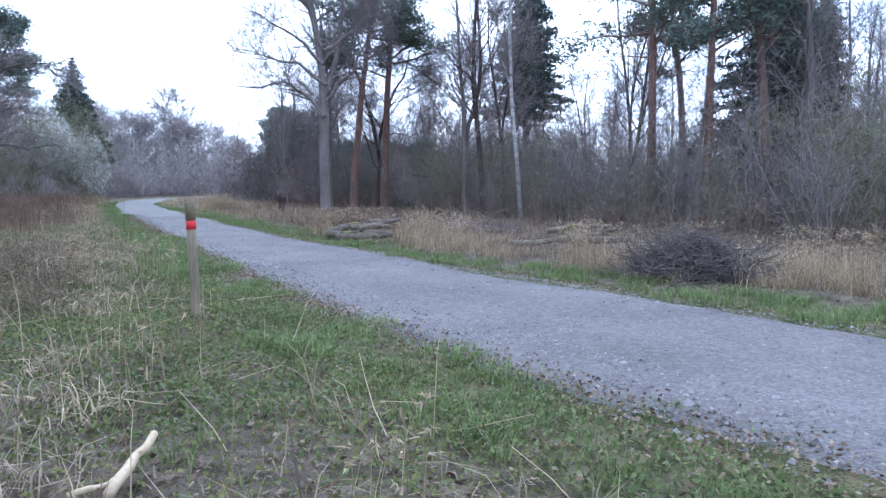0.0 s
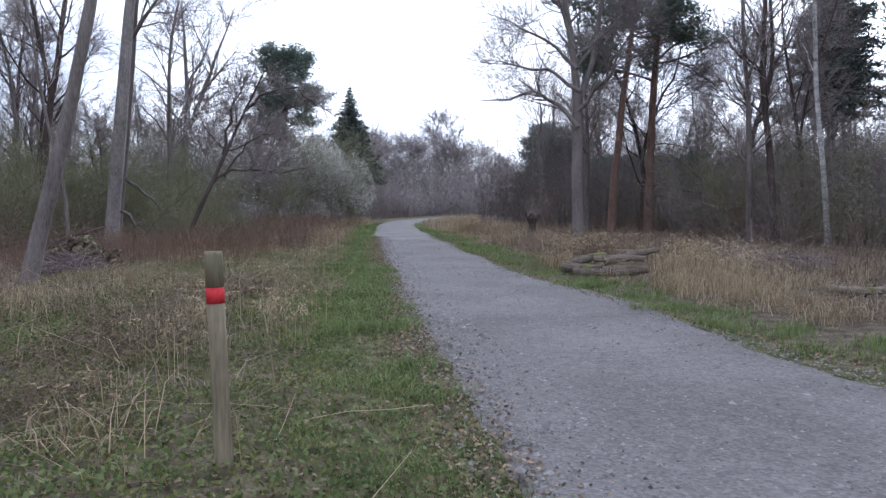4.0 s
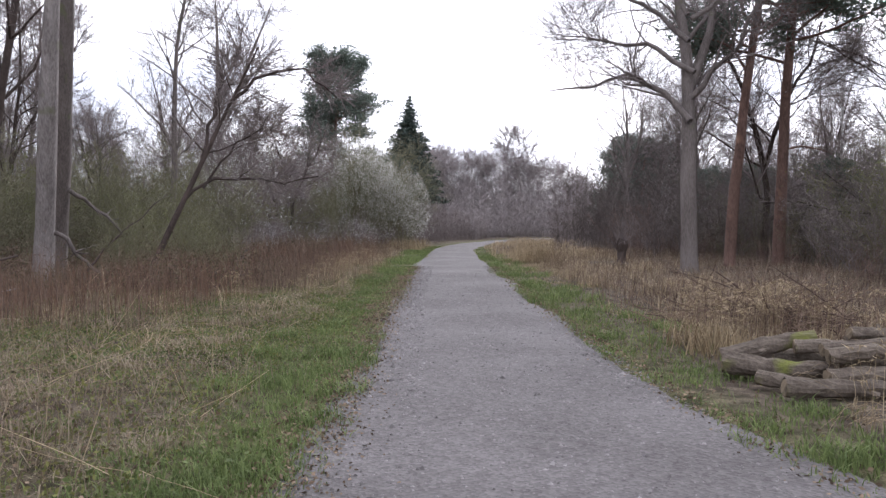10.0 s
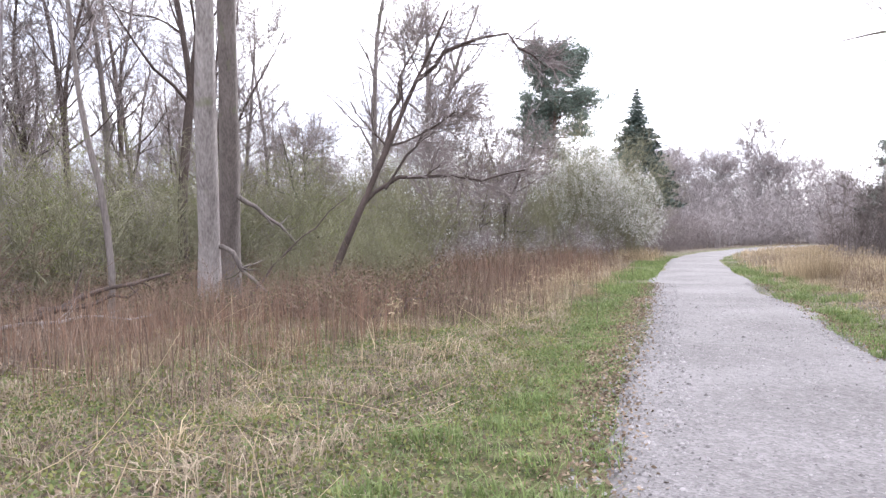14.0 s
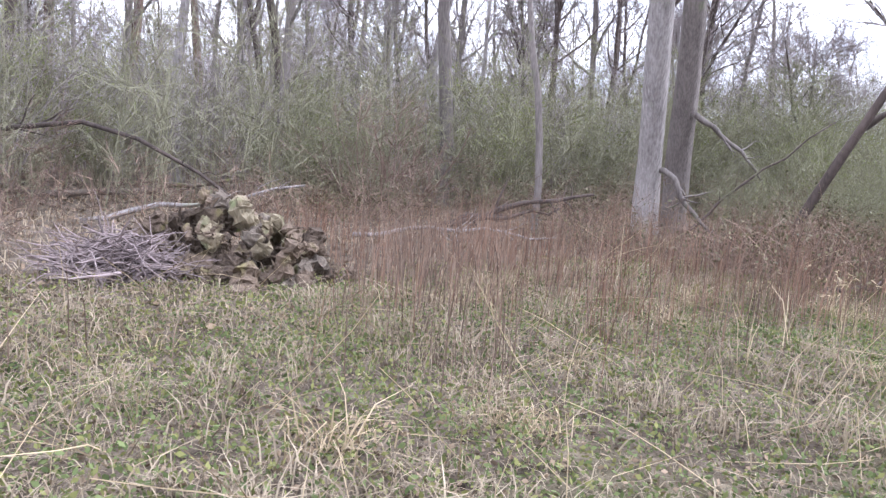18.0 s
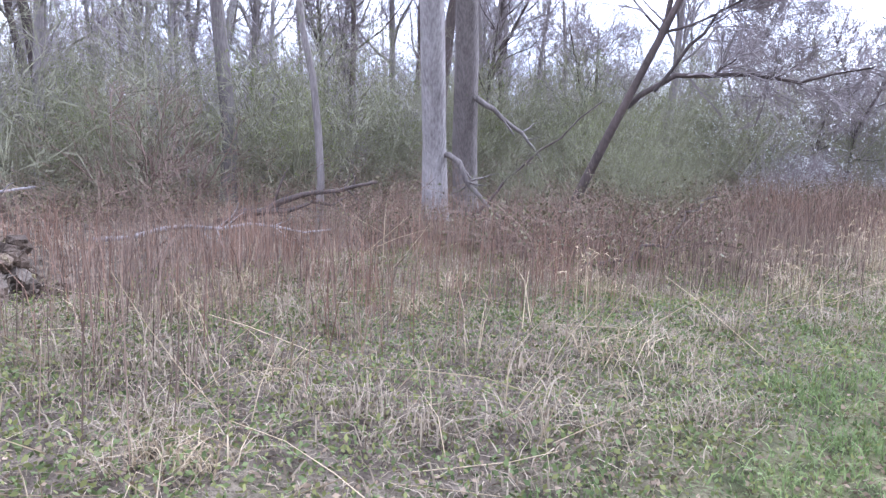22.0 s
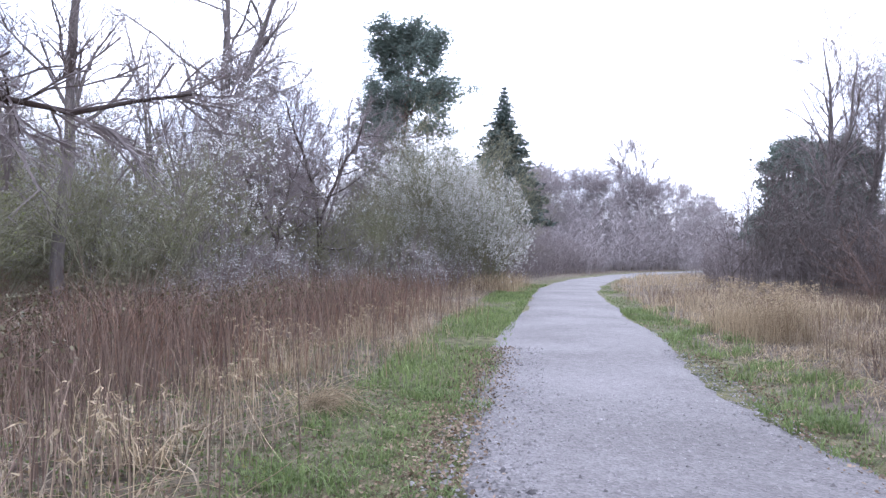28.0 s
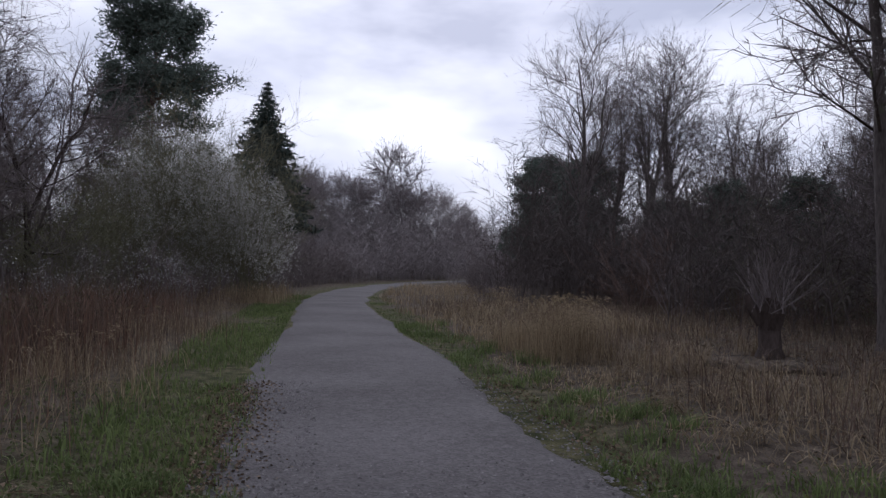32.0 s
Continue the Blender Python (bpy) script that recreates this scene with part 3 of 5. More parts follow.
def pine_tree(seed, H=18, r=0.2, crown=0.55, reach=3.0, lean=(0, 0), label="tall scots pine with a reddish trunk", x=0, y=0, dense=1.0, group="scots pines", limbs=26, sway=(0, 0)):
    """sway: the side to which the crown has grown out."""
    rng = np.random.default_rng(seed)
    trunk = stalk(rng, (0, 0, 0), (lean[0], lean[1], 1), H, r, 0.05, 12, 0.03, 0.02)
    lim = ramify(rng, trunk, limbs, crown, reach, 0.4, 7, 1.2, 0.17, 0.07, shrink=0.45)
    if sway != (0, 0):
        # limbs to the open side are longer and hang lower, those in the lee shorter
        for P, R in lim:
            out = P[-1] - P[0]
            k = (out[0] * sway[0] + out[1] * sway[1]) / (np.hypot(out[0], out[1]) + 1e-6)
            P[:, :2] = P[0, :2] + (P[:, :2] - P[0, :2]) * (1 + 0.2 * k)
            P[:, 2] -= 0.9 * max(k, 0) * np.linspace(0, 1, len(P)) * (1 - P[0, 2] / H)
    dead = ramify(rng, trunk, 7, crown * 0.5, reach * 0.5, 0.25, 4, 1.3, 0.2, 0.0)
    tw = []
    for b in lim:
        tw += ramify(rng, b, 9, 0.3, reach * 0.36, 0.5, 3, 0.9, 0.2, 0.08, 0.5)
    t = thing("pine_tree", label, "tree", group, x, y)
    part("trunk", mesh_of("trunk", *joined(tubes([butt(trunk, 1.35)], 9, 0.04, rng), tubes(lim + dead + tw, 4)), BARK_PINE, True), t)
    C = np.concatenate([P[1:] for P, _ in tw] + [(P[1:] + P[:-1]) / 2 for P, _ in tw] + [P[4:] for P, _ in lim])
    tagged(part("crown", mesh_of("crown", *needle_spray(rng, C, 0.29, int(22 * dense), 0.26), NEEDLE_PINE), t), kind="stuff")
    return t


def spruce_tree(seed, H=16, reach=2.8, low=0.06, label="dark conical spruce", x=0, y=0, group="dark spruces", tiers=30, per=11, around=7):
    rng = np.random.default_rng(seed)
    trunk = stalk(rng, (0, 0, 0), (0, 0, 1), H, H * 0.012 + 0.04, 0.015, 8, 0.01, 0)
    t = thing("spruce_tree", label, "tree", group, x, y)
    boughs, C = [], []
    for k in range(tiers):
        f = low + (1 - low) * (k + 0.5) / tiers
        L = reach * (1 - f) ** 0.92 * 1.1 + 0.06
        for a in np.arange(0, 2 * np.pi, 2 * np.pi / around) + rng.uniform(0, 6.3):
            a += rng.normal(0, 0.2)
            l = L * rng.uniform(0.5, 1.28)
            st = stalk(rng, (0, 0, f * H), (math.cos(a), math.sin(a), 0.1), l, 0.03, 0.006, 4, 0.08, -0.10)
            boughs.append(st)
            m = max(3, int(l * 5.5))
            q = np.linspace(0.12, 1, m)
            C.append(np.stack([np.interp(q, np.linspace(0, 1, 4), st[0][:, c]) for c in range(3)], 1))
    part("trunk", mesh_of("trunk", *joined(tubes([trunk], 7), tubes(boughs, 3)), BARK_DARK, True), t)
    tagged(part("crown", mesh_of("crown", *needle_spray(rng, np.concatenate(C), 0.2, per, 0.42 if per > 8 else 0.62, 0.3, H), NEEDLE_SPRUCE), t), kind="stuff")
    return t


def shrub(seed, H=3.0, stems=16, width=1.4, twigs=7, fine=4, twig=None, leaves=None, label="leafless woodland shrub", x=0, y=0, group="woodland shrubs", name="shrub", r=0.016, spray="leaves", patch=None, fine_w=0.006):
    rng = np.random.default_rng(seed)
    main, tw = [], []
    for _ in range(stems):
        a, q = rng.uniform(0, 6.3), rng.uniform(0, 1) ** 0.7
        main.append(stalk(rng, (0.3 * width * q * math.cos(a), 0.3 * width * q * math.sin(a), -0.05), (0.55 * width / H * 2 * q * math.cos(a), 0.55 * width / H * 2 * q * math.sin(a), 1), H * rng.uniform(0.6, 1.1), r * rng.uniform(0.7, 1.3), 0.005, 7, 0.13, 0.02))
    for b in main:
        tw += ramify(rng, b, twigs, 0.12, H * 0.34, 0.6, 4, 0.7, 0.2, 0.06)
    net, ends = twigwork(rng, tw, fine + 1, H * 0.16, fine_w, 3, 0.15)
    t = thing(name, label, "shrub", group, x, y)
    tagged(part("framework", mesh_of("framework", *tubes(main, 4), twig or TWIG, True), t), kind="stuff")
    tagged(part("crown", mesh_of("crown", *joined(tri(tubes([(P, np.maximum(R, 0.007)) for P, R in tw], 3)), net), twig or TWIG), t), kind="stuff")
    if leaves:
        mat, per, size = leaves
        if patch is not None:
            # blossom sits in drifts on the outer twigs
            wave = np.sin(2.1 * ends[:, 0] + 0.7 * ends[:, 2]) + np.sin(1.7 * ends[:, 1] - 1.1 * ends[:, 2] + 1) + 0.8 * np.sin(3.9 * ends[:, 2] + 2.3 * ends[:, 0])
            out = np.hypot(ends[:, 0], ends[:, 1]) / width + 0.45 * ends[:, 2] / H
            dome = (np.hypot(ends[:, 0], ends[:, 1]) / (0.95 * width)) ** 2 + (ends[:, 2] / H) ** 2 < 1.1
            out[~dome] = -9
            ends = ends[wave * 0.35 + out + rng.normal(0, 0.35, len(ends)) > patch]
        pts = np.concatenate([ends + rng.normal(0, 0.05, ends.shape) for _ in range(per)])
        tagged(part(spray, mesh_of("leaves", *flakes(pts, rng, size), mat), t), kind="stuff")
    return t


def plant(ob, x, y, turn=0.0, size=1.0, tall=None):
    """A copy at a plan point, resting on the ground there."""
    z = float(ground_z(np.array([(x, y)]))[0])
    return copy_thing(ob, pose(x, y, z, 0, 0, turn) @ Matrix.Diagonal((size, size, tall or size, 1)))


def settle(ob, turn=0.0):
    """Put the first of its kind on the ground."""
    ob.location.z = float(ground_z(np.array([ob.location[:2]]))[0])
    ob.rotation_euler.z = radians(turn)
    return ob


# trees that stand out on the left
LATER = []
settle(bare_tree(11, 18, 0.26, (0.35, -0.2), 0.42, 15, 4.5, 7, 4, bark=BARK_PALE, label="tall grey oak trunk, one of a close pair", x=-20.8, y=25.3, wander=0.02, split=True))
settle(bare_tree(12, 19, 0.28, (0.35, -0.22), 0.40, 15, 4.8, 7, 4, bark=BARK, label="tall brown-grey trunk standing close beside another", x=-21.7, y=26.3, wander=0.02, split=True))
settle(bare_tree(13, 7.4, 0.10, (0.30, 0.36), 0.5, 9, 2.0, 8, 5, 0.03, 1.0, bark=BARK_DARK, label="slender dark tree leaning over sideways", x=-19.2, y=27.3, wander=0.02, split=True,
                 extra=(([(0.6, 0.73, 2.2), (1.2, 1.5, 2.8), (1.9, 2.4, 2.95), (2.4, 3.1, 2.8), (3.0, 3.9, 3.1)], 0.06, 0.015), ([(0.9, 1.1, 2.7), (1.6, 2.0, 4.0), (2.3, 2.9, 5.0)], 0.04, 0.012),
                        ([(1.5, 1.8, 5.2), (2.2, 2.5, 6.1), (3.0, 3.3, 6.2), (3.7, 4.0, 5.4)], 0.06, 0.015), ([(1.0, 1.2, 3.4), (1.1, 1.6, 5.2), (1.5, 2.2, 6.8)], 0.06, 0.02))))
settle(bare_tree(14, 17, 0.30, (0.02, 0.0), 0.34, 20, 5.4, 11, 6, 0.05, 1.0, bark=BARK, label="tall bare tree with long upswept limbs", x=-35.0, y=45.9, fork=True, split=True))
settle(bare_tree(15, 15, 0.15, (0.1, 0.04), 0.4, 14, 3.4, 7, 4, bark=BARK_PALE, label="slim pale trunk behind the stump heap", x=-25.6, y=14.6, split=True))
settle(bare_tree(16, 17, 0.17, (0.05, 0.05), 0.4, 14, 3.6, 7, 4, bark=BARK_PALE, label="slim pale trunk in the wood", x=-33.3, y=21.0, split=True))
settle(bare_tree(17, 9.5, 0.075, (0.0, 0.0), 0.5, 8, 1.8, 6, 4, bark=BARK, label="thin grey sapling in the wood's edge", x=-20.0, y=22.8, split=True))
settle(bare_tree(19, 12, 0.17, (0.22, 0.12), 0.4, 12, 3.6, 7, 4, bark=BARK, label="grey tree leaning towards the path", x=-12.6, y=15.6, wander=0.03, split=True))
settle(pine_tree(21, 14.8, 0.24, 0.34, 4.3, (0.0, 0), "broad dark scots pine above the bushes", -37.7, 60.8, 0.85, limbs=64, sway=(0.62, 0.5)))
for x, y, t, s in ((-34.2, 7.6, 40, 0.95), (-38.0, 9.2, 130, 1.05), (-41.7, 11.4, 250, 1.0), (-36.5, 3.5, 10, 0.95)):
    LATER.append((x, y, t, s))
settle(spruce_tree(22, 13.6, 4.0, 0.28, "pointed dark spruce above the bushes", -35.9, 70.5, tiers=34))

# the oak and the pines on the right
settle(bare_tree(31, 16, 0.28, (0.02, 0.0), 0.45, 14, 4.4, 11, 6, 0.08, 0.95, label="large bare oak with long spreading limbs", x=-6.1, y=37.4, bark=BARK, fork=True, wander=0.05, twig_r=1.15, split=True,
                 extra=(([(0, 0, 4.8), (-0.9, 0.1, 5.9), (-2.0, 0.3, 6.6), (-3.4, 0.5, 6.4), (-5.0, 0.8, 6.4)], 0.12, 0.02), ([(0, 0, 6.4), (-1.4, 0.3, 7.6), (-2.8, 0.4, 7.9), (-4.4, 0.5, 8.3)], 0.10, 0.02),
                        ([(0, 0, 7.4), (-1.5, 0.6, 8.9), (-3.0, 0.9, 9.7), (-4.6, 1.2, 10.6)], 0.09, 0.02), ([(-0.1, 0, 8.2), (-0.8, -0.4, 10.4), (-2.2, -0.6, 12.4)], 0.09, 0.02), ([(0, 0, 8.0), (1.8, 0.4, 9.6), (3.6, 0.6, 10.6)], 0.09, 0.02),
                        ([(0, 0, 5.6), (1.3, 0, 7.2), (2.4, 0.5, 9.4)], 0.11, 0.03))))
pine_a = settle(pine_tree(32, 17, 0.22, 0.42, 4.2, (0.01, 0), "tall scots pine with a reddish trunk", -5.4, 42.6, 0.6, limbs=30))
pine_b = settle(pine_tree(33, 18, 0.24, 0.42, 4.4, (0.02, 0.01), "tall scots pine with a reddish trunk", -3.8, 44.6, 0.6, limbs=30))
pine_c = settle(pine_tree(34, 15, 0.2, 0.42, 3.9, (-0.02, 0), "tall scots pine with a reddish trunk", 8.2, 30.4, 0.6, limbs=26))
for x, y, t, s in LATER:
    plant(pine_a, x, y, t, s)
birch = settle(bare_tree(35, 15, 0.10, (-0.05, 0), 0.35, 16, 2.4, 8, 4, 0.04, 0.7, BARK_BIRCH, TWIG, 0.03, "white-barked birch leaning slightly", 3.3, 33.3, group="birches"), 40)
plant(birch, -1.2, 60.0, 120, 0.9)
plant(birch, 12.0, 36.0, 220, 0.85)
spruce_a = settle(spruce_tree(36, 21, 3.4, 0.3, "tall dark spruce among bare trees", 5.5, 51.2, tiers=40, per=9))
spruce_b = settle(spruce_tree(37, 15.5, 3.7, 0.03, "broad dark spruce reaching to the ground", 16.4, 38.0, tiers=46))
for x, y, t, s, base in ((9.8, 28.8, 70, 0.95, pine_c), (12.7, 29.8, 160, 0.9, pine_a), (20.5, 26.0, 30, 1.0, pine_b), (25.0, 23.0, 200, 0.95, pine_c), (14.0, 44.0, 250, 1.0, pine_b)):
    plant(base, x, y, t, s)
for x, y, t, s, base in ((28.0, 33.0, 140, 0.9, spruce_b), (23.0, 46.0, 10, 0.75, spruce_a)):
    plant(base, x, y, t, s)

# bare trees of the woods
wood = [bare_tree(40 + k, h, r, l, b, n, q, 8, 4, wander=0.06, fork=(k % 3 == 1), x=px, y=py, bark=(BARK, BARK_DARK, BARK_PALE)[k % 3], label="bare deciduous tree standing in the wood")
        for k, (h, r, l, b, n, q, px, py) in enumerate(((12, 0.12, (0.03, 0), 0.2, 20, 2.6, 0.85, 34.4), (14, 0.14, (-0.05, 0.02), 0.25, 20, 3.0, 1.8, 34.6),
                                                        (10, 0.085, (0.02, 0.06), 0.18, 18, 2.3, -28.0, 23.0), (15, 0.16, (0.0, -0.03), 0.3, 20, 3.4, -34.0, 28.0),
                                                        (11, 0.10, (0.08, 0.0), 0.2, 20, 2.6, 7.6, 32.6)))]
for o in wood:
    settle(o)
settle(bare_tree(50, 13, 0.15, (0.0, 0.02), 0.25, 20, 2.9, 9, 6, 0.07, 0.8, BARK, TWIG, 0.03, "grey tree with budding twigs before the pines", -7.0, 44.6, buds=(CATKIN, 1, 0.02)))
rng = np.random.default_rng(77)


def scatter(rng, n, area, near, gap, taken):
    """Plan points in a box (x0, y0, x1, y1), at least near[0] to the left or near[1] to the right of the path and gap apart."""
    out = []
    for _ in range(n * 30):
        q = np.array([rng.uniform(area[0], area[2]), rng.uniform(area[1], area[3])])
        if any((q[0] - a) ** 2 + (q[1] - b) ** 2 < gap * gap for a, b in taken):
            continue
        d = off_path(q[None])[0]
        if -near[0] < d < near[1]:
            continue
        taken.append(tuple(q))
        out.append(q)
        if len(out) == n:
            break
    return out


TAKEN = [(-20.8, 25.3), (-21.7, 26.5), (-19.2, 27.6), (-31.2, 42.3), (-6.1, 37.4), (-5.4, 42.6), (-3.8, 44.6), (8.2, 30.4), (3.3, 33.3), (-20.0, 22.8), (-25.6, 14.6)]
for area, n, near, lo, hi in (((-70, -4, -26, 40), 72, (17, 30), 0.85, 1.25), ((-66, 38, -34, 64), 36, (14, 30), 0.65, 0.95), ((-4, 32, 34, 60), 26, (14, 14), 0.7, 1.0),
                              ((12, 10, 40, 34), 22, (14, 14), 0.8, 1.2), ((-12, 58, 16, 92), 26, (14, 13), 0.5, 0.8), ((0, -50, 40, -14), 14, (9, 9), 0.8, 1.1), ((-40, -40, 0, -12), 14, (9, 9), 0.8, 1.1)):
    for q in scatter(rng, n, area, near, 1.6, TAKEN):
        plant(wood[rng.integers(len(wood))], q[0], q[1], rng.uniform(0, 360), rng.uniform(lo, hi))

for x, y, t, s, k in ((-24.2, 21.4, 20, 1.15, 3), (-26.6, 27.4, 140, 1.2, 1), (-28.6, 17.0, 70, 1.15, 1), (-27.4, 35.4, 200, 1.0, 3), (-24.0, 11.0, 310, 1.2, 1)):
    plant(wood[k], x, y, t, s)

# poplars above the far thicket on the right
poplar = settle(bare_tree(61, 12.2, 0.2, (-0.14, 0), 0.3, 22, 4.6, 8, 5, 0.07, 0.66, BARK, TWIG, 0.05, "tall bare poplar with a fan of upswept limbs", -14.3, 67.0, True, group="poplars", twig_r=1.5))
for x, y, t, s in ((-12.2, 69.0, 90, 1.0), (-10.3, 69.0, 210, 0.97), (-6.0, 70.8, 300, 0.82), (-13.4, 72.0, 30, 0.9), (-2.0, 66.0, 60, 0.8)):
    plant(poplar, x, y, t, s)
pine_far = settle(pine_tree(38, 7.6, 0.12, 0.06, 2.6, (0, 0), "dark young pine behind the thicket", -15.6, 74.0, 0.7, "young pines", 40))
for q in scatter(rng, 9, (-12, 78, 14, 92), (14, 9), 3.0, TAKEN):
    plant(pine_far, q[0], q[1], rng.uniform(0, 360), rng.uniform(0.55, 0.85))
for x, y, t, s in ((-5.4, 58.6, 150, 0.6), (-2.0, 52.0, 300, 0.55), (-8.5, 60.0, 60, 0.6), (-21.0, 89.5, 20, 1.28), (-19.6, 90.8, 150, 1.3), (-18.0, 90.0, 240, 1.22), (-16.4, 91.4, 90, 1.2)):
    plant(pine_far, x, y, t, s)
# far tree line past the bend, haze painted in by pale bark and twigs
far_tree = [settle(bare_tree(65 + k, h, 0.2, (0, 0), 0.12, 24, w, 8, 4, 0.05, 0.95, BARK_PALE, FARWOOD_HAZED, 0.05, "far bare tree with a rounded crown", px, py, k == 1, group="far trees", twig_r=3.6))
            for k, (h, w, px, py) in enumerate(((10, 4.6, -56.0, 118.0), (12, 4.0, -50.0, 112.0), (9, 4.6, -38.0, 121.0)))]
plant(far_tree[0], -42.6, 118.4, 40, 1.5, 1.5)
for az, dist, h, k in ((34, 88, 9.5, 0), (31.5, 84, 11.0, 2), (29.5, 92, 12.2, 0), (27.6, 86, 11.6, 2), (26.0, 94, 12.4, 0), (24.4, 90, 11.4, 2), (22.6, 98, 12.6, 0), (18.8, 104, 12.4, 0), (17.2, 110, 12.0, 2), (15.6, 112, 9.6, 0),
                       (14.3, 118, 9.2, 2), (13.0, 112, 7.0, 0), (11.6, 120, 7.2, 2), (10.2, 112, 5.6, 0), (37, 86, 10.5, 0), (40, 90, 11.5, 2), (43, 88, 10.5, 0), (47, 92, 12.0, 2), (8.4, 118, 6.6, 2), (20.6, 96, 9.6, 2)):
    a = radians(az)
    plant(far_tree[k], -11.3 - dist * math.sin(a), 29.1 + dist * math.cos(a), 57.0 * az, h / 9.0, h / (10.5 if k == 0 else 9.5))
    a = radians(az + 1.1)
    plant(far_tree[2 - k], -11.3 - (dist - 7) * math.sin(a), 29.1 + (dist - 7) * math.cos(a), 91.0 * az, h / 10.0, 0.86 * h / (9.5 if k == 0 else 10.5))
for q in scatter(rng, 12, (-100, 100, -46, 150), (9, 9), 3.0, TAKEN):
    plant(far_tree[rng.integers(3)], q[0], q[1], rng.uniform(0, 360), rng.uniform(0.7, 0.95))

# shrubs
hazel = [settle(shrub(81 + k, h, 15, w, 7, 4, m, lv, "leafless shrub with a haze of thin twigs", px, py)) for k, (h, w, m, lv, px, py) in enumerate((
    (3.6, 1.8, TWIG, None, -26.5, 21.0), (3.2, 1.7, TWIG_GREEN, (BUD, 1, 0.02), -22.4, 30.5), (3.8, 2.0, TWIG_GREEN, (BUD, 1, 0.024), -26.4, 32.0), (2.6, 1.6, TWIG_RED, None, -21.5, 20.0)))]
for area, n, near, lo, hi, kinds in (((-40, 8, -20, 42), 40, (14.5, 30), 0.75, 1.2, (0, 1, 2, 1)), ((-46, 32, -30, 60), 16, (14, 30), 0.7, 1.2, (0, 1, 2)),
                                     ((-10, 28, 24, 42), 30, (14, 12), 0.6, 1.3, (0, 0, 3, 2)), ((10, 8, 28, 30), 14, (14, 12), 0.6, 1.2, (0, 3, 2)),
                                     ((-20, 50, 4, 74), 22, (14, 10), 0.6, 1.2, (0, 0, 3))):
    for q in scatter(rng, n, area, near, 0.9, TAKEN):
        plant(hazel[kinds[rng.integers(len(kinds))]], q[0], q[1], rng.uniform(0, 360), rng.uniform(lo, hi))

thorn = settle(shrub(91, 8.0, 42, 3.6, 11, 7, TWIG_GREEN, (BLOSSOM, 4, 0.033), "large grey-green bush with white blossom beside the path", -30.8, 54.4, "blossoming bushes", "blossoming_bush", 0.028, "blossom", 0.34, 0.006))
plum = settle(shrub(92, 8.6, 9, 3.4, 11, 6, TWIG, (BLOSSOM, 4, 0.036), "tall blackthorn with scattered white blossom", -29.0, 41.0, "blossoming bushes", "blossoming_bush", 0.07, "blossom", 0.2, 0.006))
sallow = settle(shrub(93, 5.0, 22, 3.2, 10, 7, TWIG_GREEN, (BUD, 1, 0.018), "dense olive-green leafless bush", -27.2, 37.0, "woodland shrubs", "shrub", 0.022, "leaves", None, 0.007))
sloe = settle(shrub(95, 2.2, 13, 1.6, 7, 4, TWIG, (BLOSSOM, 1, 0.02), "low blackthorn scrub with a little white blossom", -27.0, 39.8, "blossoming bushes", "blossoming_bush", 0.012, "blossom", 0.55, 0.005))
alder = settle(bare_tree(94, 7.5, 0.12, (0.05, -0.1), 0.12, 18, 3.0, 10, 7, 0.06, 0.95, BARK_DARK, TWIG, 0.09, "small dark bare tree with a wide crown", -30.2, 46.6, True))
for x, y, t, s, base in ((-27.7, 54.9, 100, 0.74, thorn), (-32.0, 58.4, 60, 0.9, thorn), (-32.0, 38.4, 210, 0.8, plum), (-33.6, 49.5, 30, 1.15, plum), (-27.4, 45.4, 20, 1.0, sloe), (-25.9, 41.8, 120, 0.9, sloe), (-26.4, 47.6, 250, 1.1, sloe), (-24.6, 37.6, 320, 0.8, sloe), (-28.2, 42.6, 60, 1.0, sloe), (-26.6, 50.2, 190, 1.0, sloe),
                         (-29.8, 34.6, 40, 0.9, sallow), (-32.6, 43.6, 140, 1.0, sallow), (-28.4, 46.9, 200, 0.75, sallow), (-31.0, 51.8, 300, 1.0, sallow), (-25.6, 31.6, 80, 0.75, sallow), (-30.5, 30.2, 10, 0.9, sallow), (-34.6, 53.8, 170, 1.1, sallow),
                         (-34.0, 45.8, 75, 1.1, alder), (-28.6, 43.4, 190, 0.7, alder), (-31.4, 35.6, 260, 0.9, alder), (-18.6, 28.8, 30, 0.36, sallow), (-19.6, 26.9, 150, 0.34, sallow), (-20.4, 30.2, 220, 0.42, sallow), (-4.6, 49.6, 300, 1.5, alder), (0.6, 46.0, 80, 1.5, alder)):
    plant(base, x, y, t, s)


